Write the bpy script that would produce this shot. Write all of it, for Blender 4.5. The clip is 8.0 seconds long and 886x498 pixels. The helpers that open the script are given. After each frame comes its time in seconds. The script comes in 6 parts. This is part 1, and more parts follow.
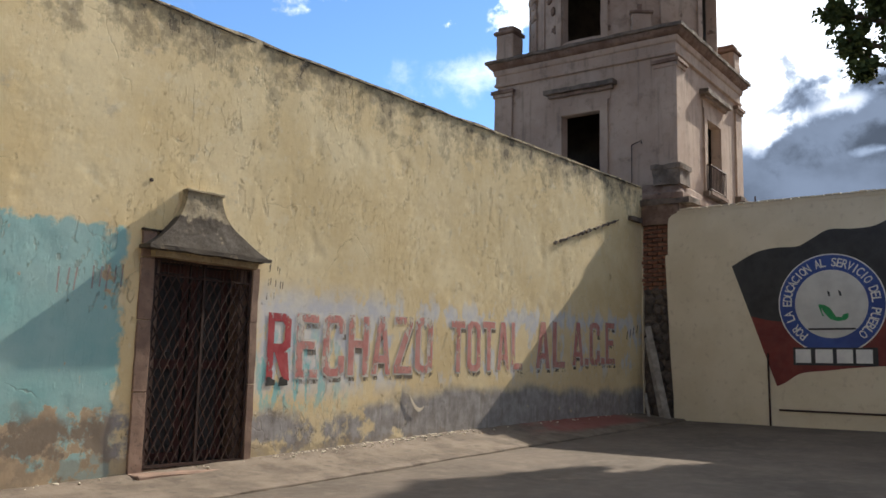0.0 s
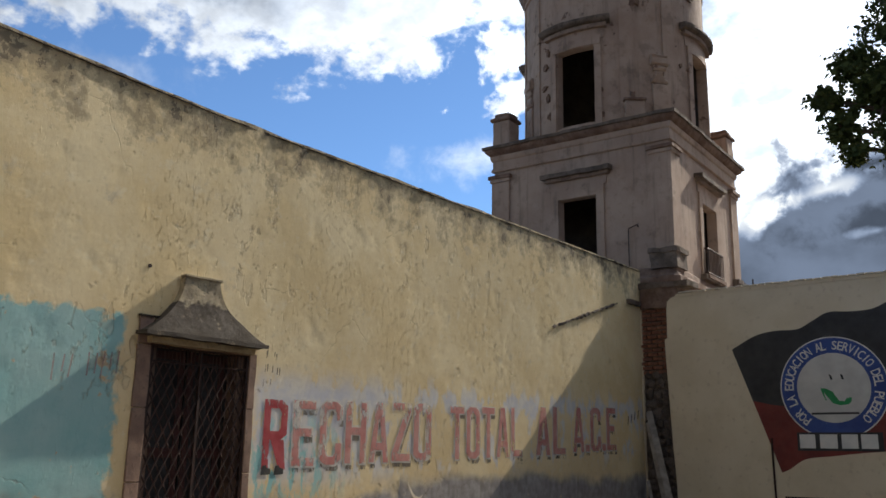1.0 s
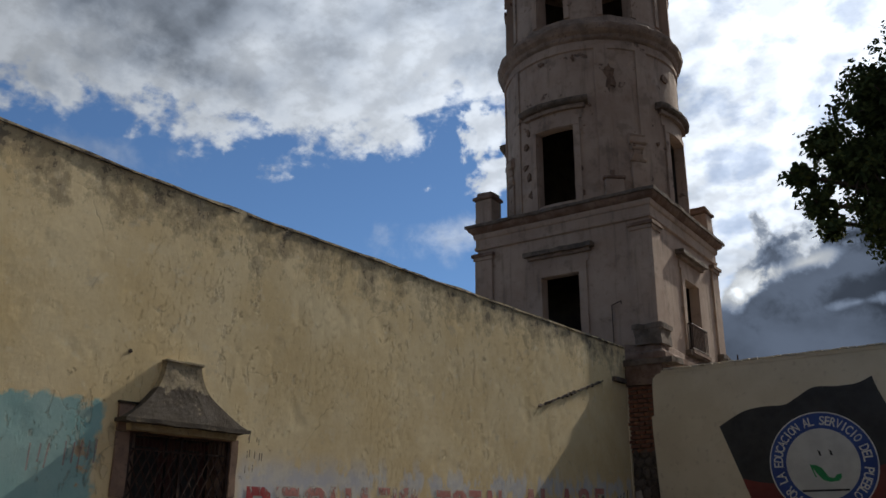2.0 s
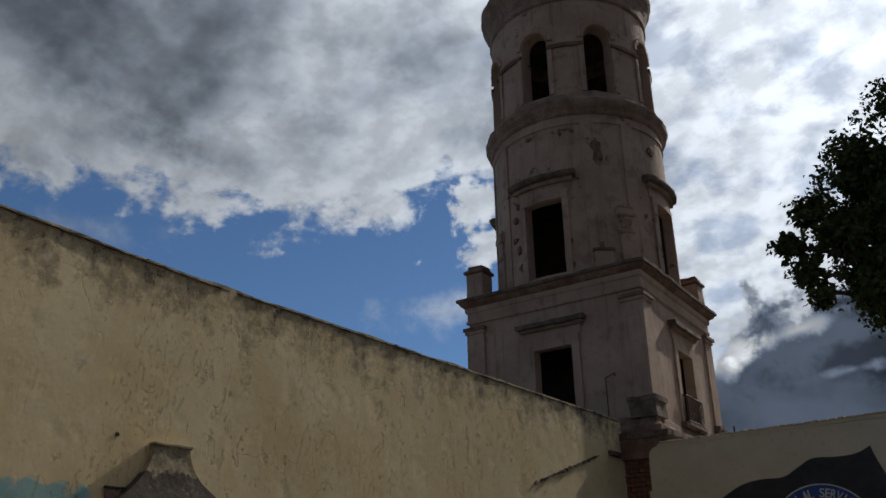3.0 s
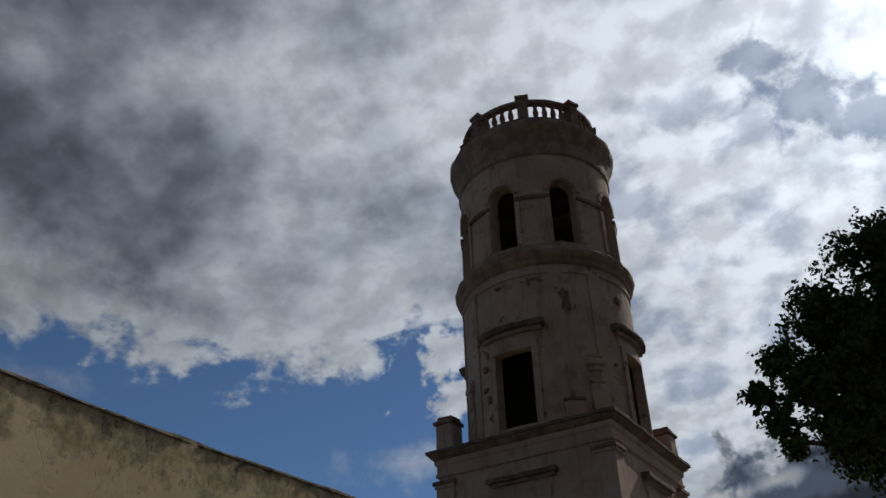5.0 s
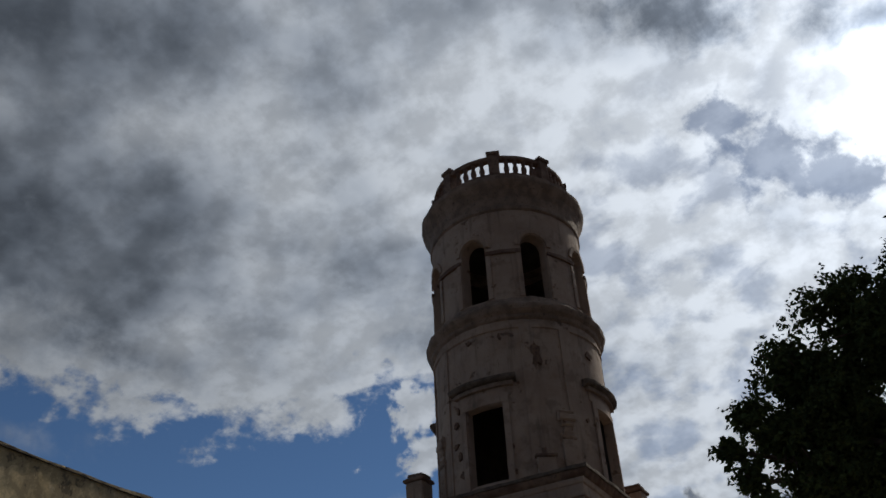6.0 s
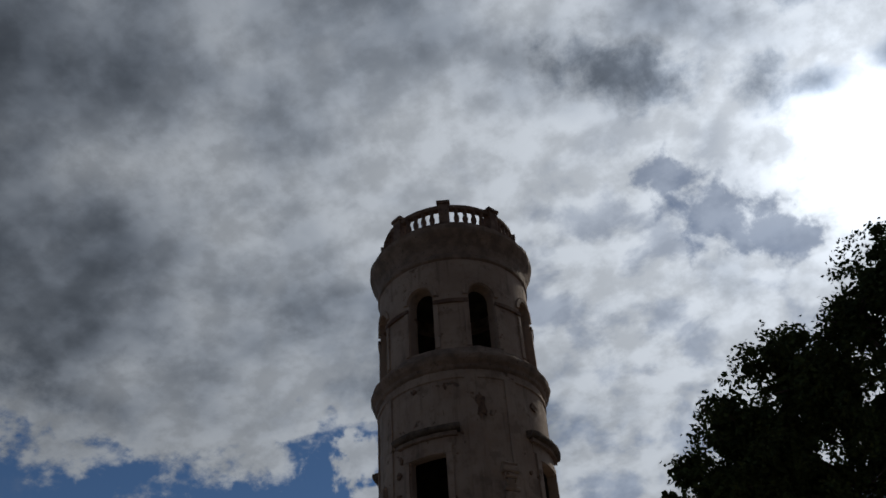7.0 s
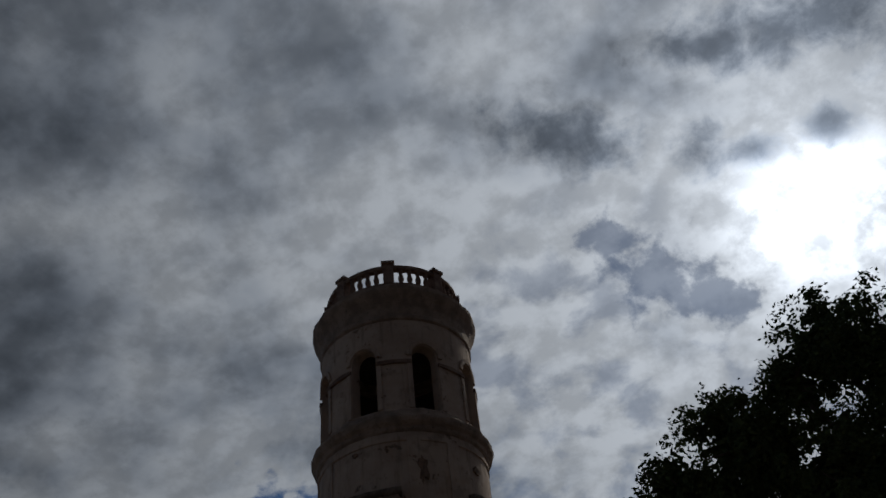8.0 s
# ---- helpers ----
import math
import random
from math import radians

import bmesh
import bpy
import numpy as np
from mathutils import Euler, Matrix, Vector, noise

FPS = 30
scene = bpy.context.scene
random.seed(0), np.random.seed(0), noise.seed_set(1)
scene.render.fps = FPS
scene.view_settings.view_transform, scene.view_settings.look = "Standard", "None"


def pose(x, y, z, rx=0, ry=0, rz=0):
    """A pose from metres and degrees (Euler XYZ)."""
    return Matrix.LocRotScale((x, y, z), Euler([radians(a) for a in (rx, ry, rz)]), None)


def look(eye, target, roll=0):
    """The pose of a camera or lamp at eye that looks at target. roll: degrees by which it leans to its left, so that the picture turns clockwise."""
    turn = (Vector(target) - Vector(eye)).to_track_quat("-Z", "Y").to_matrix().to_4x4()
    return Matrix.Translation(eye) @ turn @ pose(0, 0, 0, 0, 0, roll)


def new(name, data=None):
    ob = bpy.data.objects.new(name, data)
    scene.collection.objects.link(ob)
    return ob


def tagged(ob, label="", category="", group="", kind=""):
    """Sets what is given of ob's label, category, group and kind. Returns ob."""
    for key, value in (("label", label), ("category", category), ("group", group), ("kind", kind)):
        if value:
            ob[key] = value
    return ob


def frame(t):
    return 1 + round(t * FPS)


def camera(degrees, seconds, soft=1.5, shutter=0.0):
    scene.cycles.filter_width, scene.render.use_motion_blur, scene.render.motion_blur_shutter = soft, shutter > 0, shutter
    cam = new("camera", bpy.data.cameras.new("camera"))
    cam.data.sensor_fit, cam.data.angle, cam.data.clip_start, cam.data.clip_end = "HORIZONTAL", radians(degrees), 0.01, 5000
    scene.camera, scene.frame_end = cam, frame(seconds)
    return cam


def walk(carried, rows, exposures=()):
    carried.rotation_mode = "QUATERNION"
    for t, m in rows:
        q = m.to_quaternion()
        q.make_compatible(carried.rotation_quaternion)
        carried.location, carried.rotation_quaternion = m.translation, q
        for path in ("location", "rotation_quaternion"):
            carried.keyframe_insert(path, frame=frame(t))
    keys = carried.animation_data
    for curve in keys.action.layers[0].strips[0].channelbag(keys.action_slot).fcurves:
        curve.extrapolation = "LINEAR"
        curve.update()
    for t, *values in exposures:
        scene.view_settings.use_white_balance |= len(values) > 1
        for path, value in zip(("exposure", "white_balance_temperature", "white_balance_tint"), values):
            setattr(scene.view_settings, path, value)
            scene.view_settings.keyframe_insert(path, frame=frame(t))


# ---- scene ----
cam = camera(53.5, 8.0, soft=1.6)

# the camera stands in the yard and tilts up, rising a little: seconds, x, y, z, yaw, pitch, roll
EYE = (9.5, 0.0, 1.45)
ROWS = [(0.0, 9.500, 0.000, 1.448, 38.95, 7.80, -1.26), (0.5, 9.500, 0.002, 1.448, 39.43, 10.50, -1.00), (1.0, 9.486, 0.003, 1.472, 38.84, 13.21, -1.05),
        (1.5, 9.495, -0.005, 1.498, 38.15, 15.82, -0.72), (3.0, 9.497, 0.008, 1.553, 37.80, 23.00, 0.94), (3.5, 9.503, 0.011, 1.563, 36.96, 25.60, 1.12),
        (4.0, 9.502, 0.015, 1.568, 36.64, 28.03, 1.52), (4.5, 9.486, 0.038, 1.572, 36.56, 30.22, 1.56), (5.0, 9.480, 0.054, 1.562, 36.03, 32.65, 1.77),
        (6.5, 9.486, 0.060, 1.567, 32.79, 37.48, 2.95), (7.0, 9.488, 0.066, 1.584, 30.72, 39.04, 3.36), (7.5, 9.502, 0.082, 1.600, 28.97, 41.08, 4.30),
        (8.0, 9.518, 0.088, 1.610, 27.64, 42.73, 5.24)]
walk(cam, [(t, pose(x, y, z, 90 + p, r, w)) for t, x, y, z, w, p, r in ROWS],
     exposures=[(0.0, 0.55), (0.5, 0.32), (1.0, 0.10), (1.5, -0.33), (3.0, -1.1), (4.0, -1.38), (5.0, -1.45), (6.5, -1.62), (7.0, -1.82), (8.0, -2.3)])

# ---- sky, sun ----
SUN_AZ, SUN_EL = 7.2, 38.3          # degrees from +y towards +x, and above the horizon
SUN = Vector((math.sin(radians(SUN_AZ)) * math.cos(radians(SUN_EL)), math.cos(radians(SUN_AZ)) * math.cos(radians(SUN_EL)), math.sin(radians(SUN_EL))))
sun = new("sun", bpy.data.lights.new("sun", "SUN"))
sun.data.energy, sun.data.angle, sun.data.color = 5.0, radians(0.6), (1.0, 0.90, 0.75)
sun.matrix_world = look(SUN * 100, (0, 0, 0))


class Nodes:
    """A few shortcuts to write node trees with."""

    def __init__(self, tree):
        self.t = tree

    def n(self, kind, ins=None, **props):
        node = self.t.nodes.new(kind)
        for k, v in props.items():
            setattr(node, k, v)
        for k, v in (ins or {}).items():
            self.set(node.inputs[k], v)
        return node

    def set(self, sock, v):
        if isinstance(v, bpy.types.NodeSocket):
            self.t.links.new(v, sock)
        else:
            sock.default_value = v

    def math(self, op, a, b=0.0, c=0.0, clamp=False):
        node = self.t.nodes.new("ShaderNodeMath")
        node.operation, node.use_clamp = op, clamp
        for s, v in zip(node.inputs, (a, b, c)):
            self.set(s, v)
        return node.outputs[0]

    def ramp(self, v, lo, hi, a=0.0, b=1.0):
        node = self.n("ShaderNodeMapRange", {0: v, 1: lo, 2: hi, 3: a, 4: b}, interpolation_type="SMOOTHSTEP")
        return node.outputs[0]

    def noise(self, vec, scale, detail=4.0, rough=0.55, dist=0.0):
        return self.n("ShaderNodeTexNoise", {"Vector": vec, "Scale": scale, "Detail": detail, "Roughness": rough, "Distortion": dist}).outputs[0]

    def mix(self, f, a, b, kind="MIX"):
        node = self.t.nodes.new("ShaderNodeMix")
        node.data_type, node.blend_type = "RGBA", kind
        self.set(node.inputs[0], f)
        for s, v in ((node.inputs[6], a), (node.inputs[7], b)):
            self.set(s, (*v, 1.0) if isinstance(v, tuple) and len(v) == 3 else v)
        return node.outputs[2]

    def scaled(self, vec, s):
        return self.n("ShaderNodeVectorMath", {0: vec, 1: s}, operation="MULTIPLY").outputs[0]


def make_world():
    world = bpy.data.worlds.new("sky")
    scene.world = world
    world.use_nodes = True
    t = world.node_tree
    t.nodes.clear()
    k = Nodes(t)
    sky = k.n("ShaderNodeTexSky", sky_type="NISHITA", sun_disc=False, sun_elevation=radians(SUN_EL), sun_rotation=radians(SUN_AZ),
              altitude=1900.0, air_density=1.0, dust_density=0.3, ozone_density=1.6)
    way = k.n("ShaderNodeTexCoord").outputs["Generated"]
    x, y, z = k.n("ShaderNodeSeparateXYZ", {0: way}).outputs

    def add(*v):
        out = v[0]
        for w in v[1:]:
            out = k.math("ADD", out, w)
        return out

    def mul(*v):
        out = v[0]
        for w in v[1:]:
            out = k.math("MULTIPLY", out, w)
        return out

    def vec(op, a, b):
        return k.n("ShaderNodeVectorMath", {0: a, 1: b}, operation=op).outputs[0]

    def dot(a, b):
        return k.n("ShaderNodeVectorMath", {0: a, 1: b}, operation="DOT_PRODUCT").outputs["Value"]

    def times(v, s):
        return k.n("ShaderNodeVectorMath", {0: v, "Scale": s}, operation="SCALE").outputs[0]

    def lumps(v, scale, soft=0.6):
        """Rounded heaps: high in the middle of each cell."""
        d = k.n("ShaderNodeTexVoronoi", {"Vector": v, "Scale": scale, "Smoothness": soft}, feature="SMOOTH_F1").outputs[0]
        return k.math("SUBTRACT", 0.85, mul(d, 0.9))

    def bent(v, scale, by, detail=3.0):
        return vec("ADD", v, times(k.n("ShaderNodeTexNoise", {"Vector": v, "Scale": scale, "Detail": detail}).outputs[1], by))

    def patch(centre, wide, high, lean=0.0):
        """1 at the middle of an oval stretch of sky, 0 at its rim, below 0 outside."""
        c = Vector(centre).normalized()
        right = Vector((c.y, -c.x, 0)).normalized()
        up = right.cross(c)
        r, u = right * math.cos(lean) + up * math.sin(lean), up * math.cos(lean) - right * math.sin(lean)
        a, b = mul(dot(way, tuple(r)), 1 / wide), mul(dot(way, tuple(u)), 1 / high)
        f = k.math("SUBTRACT", 1.0, k.math("SQRT", add(mul(a, a), mul(b, b))))
        return k.math("SUBTRACT", f, k.math("MULTIPLY", k.math("LESS_THAN", dot(way, tuple(c)), 0.0), 50.0))

    toward = k.math("MAXIMUM", dot(way, tuple(SUN)), 0.0)
    # flat cloud deck seen in perspective
    d = add(k.math("MAXIMUM", z, 0.0), 0.36)
    flat = k.n("ShaderNodeCombineXYZ", {0: k.math("DIVIDE", x, d), 1: k.math("DIVIDE", y, d), 2: 0.0}).outputs[0]

    def heaped(v):
        """Rounded puffs on two scales, broken up by finer ones."""
        w = bent(v, 9.0, 0.11, 4.0)
        return add(mul(k.noise(v, 6.0, 5.0, 0.55, 0.1), 0.38), mul(k.noise(v, 22.0, 5.0, 0.6, 0.1), 0.32), mul(lumps(w, 10.0, 0.8), 0.24), mul(lumps(w, 25.0, 0.8), 0.06))

    puff = heaped(flat)
    # the same deck a step nearer to the sun: the side that faces it is the bright one
    facing = k.math("SUBTRACT", puff, heaped(vec("ADD", flat, (0.004, 0.026, 0.0))))
    rag = k.math("SUBTRACT", puff, 0.49)
    torn = k.math("SUBTRACT", k.noise(way, 26.0, 6.0, 0.60, 0.2), 0.5)
    big = k.noise(flat, 2.0, 3.0, 0.5)
    # the deck ends low over the yellow wall, where the blue opens; beyond the tower it reaches further down
    east = k.ramp(x, -0.48, -0.37)
    edge = add(0.400, mul(k.ramp(x, -0.67, -0.53), 0.052), mul(east, -0.25), mul(k.ramp(x, -0.68, -0.80), 0.020))
    lift = k.math("SUBTRACT", z, edge)
    field = add(mul(rag, 0.80), mul(torn, 0.22), k.math("MINIMUM", mul(lift, 2.8), 0.32))
    cover = k.ramp(field, -0.03, 0.07)
    # small heaps in the blue beside the tower, and a faint veil below them
    small = add(k.math("MAXIMUM", patch((-0.505, 0.765, 0.388), 0.068, 0.034, 0.1), patch((-0.515, 0.738, 0.435), 0.075, 0.042, 0.3)), mul(rag, 2.0), mul(torn, 3.0))
    cover = k.math("MAXIMUM", cover, k.ramp(small, 0.15, 0.62, 0.0, 0.95))
    for c, w, h, strong in (((-0.565, 0.757, 0.323), 0.10, 0.034, 0.5), ((-0.80, 0.44, 0.385), 0.10, 0.028, 0.35)):
        cover = k.math("MAXIMUM", cover, k.ramp(add(patch(c, w, h), mul(rag, 2.0), mul(torn, 2.0)), 0.1, 1.2, 0.0, strong))
    # thin broken cloud towards the sun, with blue between the puffs
    grains = add(mul(lumps(bent(flat, 12.0, 0.10), 15.0, 0.9), 0.3), mul(k.noise(flat, 11.0, 6.0, 0.6, 0.2), 0.7))
    holes = k.math("SUBTRACT", 1.0, k.ramp(add(mul(grains, 0.75), mul(big, 0.25)), 0.40, 0.50))
    cover = mul(cover, k.math("SUBTRACT", 1.0, mul(east, holes, k.ramp(z, 0.74, 0.62), k.ramp(toward, 0.994, 0.982, 0.0, 0.40))))
    # one clear gap close to the sun
    gap = k.math("MAXIMUM", patch((-0.074, 0.787, 0.613), 0.088, 0.058, -0.75), k.math("MAXIMUM", patch((-0.035, 0.815, 0.580), 0.06, 0.034, -0.6), patch((-0.112, 0.748, 0.654), 0.045, 0.024, -0.5)))
    gap = k.ramp(add(gap, mul(rag, -2.5), mul(torn, -2.4)), 0.08, 0.60)
    cover = mul(cover, k.math("SUBTRACT", 1.0, mul(gap, 0.60)))
    # light through the deck: bright towards the sun and at the thin edges, grey where it is thick
    glow = add(mul(k.math("POWER", toward, 2.0), 1.55), mul(k.math("POWER", toward, 24.0), 0.95), mul(k.math("POWER", toward, 420.0), k.ramp(torn, -0.12, 0.10, 3.5, 9.0)))
    soft = add(mul(k.noise(bent(flat, 3.0, 0.12, 2.0), 2.6, 2.0, 0.4), 0.52), mul(k.math("SUBTRACT", 1.0, lumps(bent(flat, 5.0, 0.12, 2.0), 7.5, 1.0)), 0.26), mul(k.noise(flat, 13.0, 3.0, 0.5), 0.22))
    deep = k.ramp(field, 0.02, 0.30)
    high = add(mul(k.ramp(toward, 0.86, 0.70, 0.0, 0.03), k.ramp(z, 0.45, 0.6)), mul(k.ramp(toward, 0.84, 0.93, 0.0, -0.05), k.ramp(z, 0.62, 0.72)))
    thin = mul(k.ramp(toward, 0.80, 0.95, 0.0, 0.13), k.ramp(z, 0.72, 0.62))
    shade = mul(k.ramp(k.math("SUBTRACT", add(soft, high), thin), 0.40, 0.66), deep)
    lit = mul(k.math("SUBTRACT", 1.0, mul(shade, 0.76)), k.ramp(facing, -0.08, 0.08, 0.84, 1.15))
    # heavy dark rags above the sun
    dark = k.math("MAXIMUM", patch((-0.113, 0.658, 0.744), 0.13, 0.055, -0.5), patch((0.155, 0.655, 0.742), 0.20, 0.06, -0.45))
    for c, w, h in (((0.012, 0.716, 0.698), 0.048, 0.038), ((0.066, 0.729, 0.682), 0.052, 0.030), ((0.14, 0.725, 0.672), 0.045, 0.03), ((0.06, 0.64, 0.765), 0.12, 0.035)):
        dark = k.math("MAXIMUM", dark, patch(c, w, h, -0.4))
    dark = k.ramp(add(dark, mul(rag, 1.6), mul(torn, 1.7)), 0.0, 0.95)
    lit = mul(lit, k.math("SUBTRACT", 1.0, mul(dark, 0.66)))
    cover = k.math("MAXIMUM", cover, dark)
    body = mul(lit, add(0.34, glow))
    tone = k.mix(k.math("MAXIMUM", shade, dark), (0.905, 0.98, 1.08), (0.775, 0.92, 1.15))
    deck = times(tone, body)
    # heavy slate-grey heaps low beyond the far wall, with bright rims and breaks
    heap = k.scaled(way, (1.0, 1.0, 1.3))
    knobs = bent(heap, 8.0, 0.12, 4.0)
    curl = add(mul(k.noise(heap, 7.0, 6.0, 0.58, 0.1), 0.55), mul(lumps(knobs, 9.0, 0.8), 0.25), mul(lumps(knobs, 22.0, 0.8), 0.20))
    curl = k.math("SUBTRACT", curl, 0.49)
    blue = mul_colour(k, sky.outputs[0], (0.106, 0.134, 0.158))
    col = k.mix(cover, blue, deck)
    inner = k.noise(heap, 8.0, 5.0, 0.5)
    top = add(k.ramp(x, -0.36, -0.27, 0.245, 0.330), k.ramp(x, -0.26, -0.12, 0.0, 0.03))
    bank = add(mul(k.math("SUBTRACT", top, z), 2.9), mul(curl, 0.55), mul(torn, 0.26))
    rim = mul(k.ramp(bank, 0.0, 0.09, 1.0, 0.0), 0.55)
    breaks = 0.0
    for c, w, h, lean, strong in (((-0.303, 0.918, 0.262), 0.032, 0.020, 0.5, 1.0), ((-0.245, 0.93, 0.276), 0.095, 0.017, 0.22, 0.55), ((-0.205, 0.951, 0.231), 0.055, 0.010, 0.1, 0.30), ((-0.318, 0.91, 0.245), 0.02, 0.02, 0.0, 0.45)):
        breaks = add(breaks, k.ramp(add(patch(c, w, h, lean), mul(curl, 1.6), mul(torn, 2.2)), 0.05, 0.75, 0.0, strong))
    heaps = k.math("MAXIMUM", patch((-0.165, 0.925, 0.302), 0.135, 0.044, 0.08), patch((-0.145, 0.945, 0.236), 0.175, 0.036, 0.04))
    heaps = k.ramp(add(heaps, mul(curl, 2.2), mul(torn, 1.2)), -0.05, 0.40)
    core = add(mul(k.ramp(inner, 0.34, 0.66, 0.11, 0.25), k.math("SUBTRACT", 1.0, mul(heaps, 0.60))), k.ramp(z, 0.175, 0.13, 0.0, 0.10))
    bright = add(core, rim, breaks)
    grey = times(k.mix(k.ramp(bright, 0.25, 0.9), (0.70, 0.89, 1.25), (0.94, 1.0, 1.06)), bright)
    col = k.mix(mul(k.ramp(bank, -0.01, 0.04), k.ramp(x, -0.46, -0.38)), col, grey)
    bg = k.n("ShaderNodeBackground", {"Color": col, "Strength": 1.0})
    out = k.n("ShaderNodeOutputWorld")
    t.links.new(bg.outputs[0], out.inputs[0])


def mul_colour(k, a, b):
    return k.n("ShaderNodeVectorMath", {0: a, 1: b}, operation="MULTIPLY").outputs[0]


make_world()


# ---- materials ----
def material(name, colour_of, rough=0.9, bump=0.3, bump_scale=18.0, bump_size=0.02, metal=0.0, relief=None):
    """colour_of(k, place) gives the colour socket; bump adds two scales of fine relief."""
    m = bpy.data.materials.new(name)
    m.use_nodes = True
    t = m.node_tree
    k = Nodes(t)
    bsdf = t.nodes["Principled BSDF"]
    place = k.n("ShaderNodeTexCoord").outputs["Object"]
    col = colour_of(k, place)
    k.set(bsdf.inputs["Base Color"], (*col, 1.0) if isinstance(col, tuple) else col)
    bsdf.inputs["Metallic"].default_value = metal
    r = k.noise(place, 7.0, 3.0)
    k.set(bsdf.inputs["Roughness"], k.ramp(r, 0.3, 0.7, max(rough - 0.12, 0.05), min(rough + 0.08, 1.0)))
    if bump:
        h = k.math("ADD", k.math("MULTIPLY", k.noise(place, bump_scale, 5.0, 0.6), 0.6), k.math("MULTIPLY", k.noise(place, bump_scale * 5, 3.0, 0.6), 0.4))
        b = k.n("ShaderNodeBump", {"Strength": bump, "Distance": bump_size, "Height": h})
        if relief:
            b = k.n("ShaderNodeBump", {"Strength": 1.0, "Distance": 0.011, "Height": relief(k, place), "Normal": b.outputs[0]})
        t.links.new(b.outputs[0], bsdf.inputs["Normal"])
    return m


def two_tone(a, b, scale=3.0, lo=0.35, hi=0.65, spots=None):
    def colour(k, p):
        c = k.mix(k.ramp(k.noise(p, scale, 5.0, 0.6), lo, hi), a, b)
        if spots:
            c = k.mix(k.ramp(k.noise(p, scale * 6, 4.0, 0.6), 0.56, 0.72), c, spots)
        return c
    return colour


def flakes(k, p):
    """Where the limewash has flaked away: 1 on the sound coat, 0 in the pits."""
    a = k.math("ADD", k.math("MULTIPLY", k.noise(k.scaled(p, (1.0, 1.5, 0.8)), 3.6, 7.0, 0.68, 0.3), 0.75), k.math("MULTIPLY", k.noise(p, 0.6, 3.0, 0.5), 0.25))
    return k.ramp(k.math("ADD", a, k.ramp(k.noise(p, 0.55, 3.0, 0.5), 0.38, 0.62, -0.045, 0.02)), 0.598, 0.618, 1.0, 0.0)


def chips(k, p, lo, hi):
    """Small chips, thick in some stretches and rare in others."""
    n = k.math("ADD", k.noise(k.scaled(p, (1.0, 2.2, 1.0)), 8.0, 6.0, 0.7), k.ramp(k.noise(p, 0.7, 4.0, 0.55), 0.36, 0.64, -0.08, 0.035))
    return k.math("MULTIPLY", k.ramp(n, lo, hi), k.ramp(k.n("ShaderNodeSeparateXYZ", {0: p}).outputs[1], 5.5, 6.0, 0.25, 1.0))


def cracks(k, p):
    """Long thin cracks: 1 in the crack."""
    bent = k.n("ShaderNodeVectorMath", {0: p, 1: k.n("ShaderNodeVectorMath", {0: k.n("ShaderNodeTexNoise", {"Vector": p, "Scale": 1.6, "Detail": 5.0}).outputs[1], "Scale": 0.7}, operation="SCALE").outputs[0]}, operation="ADD").outputs[0]
    v = k.n("ShaderNodeTexVoronoi", {"Vector": bent, "Scale": 0.55}, feature="DISTANCE_TO_EDGE").outputs[0]
    return k.math("MULTIPLY", k.ramp(v, 0.0, 0.004, 1.0, 0.0), k.ramp(k.noise(p, 0.8, 2.0), 0.53, 0.62))


def wall_relief(k, p):
    """Height of the coat: sound limewash above the pits, cracks cut in."""
    f = k.math("ADD", flakes(k, p), k.math("MULTIPLY", chips(k, p, 0.60, 0.63), 0.55))
    return k.math("SUBTRACT", f, k.math("MULTIPLY", cracks(k, p), 0.3))


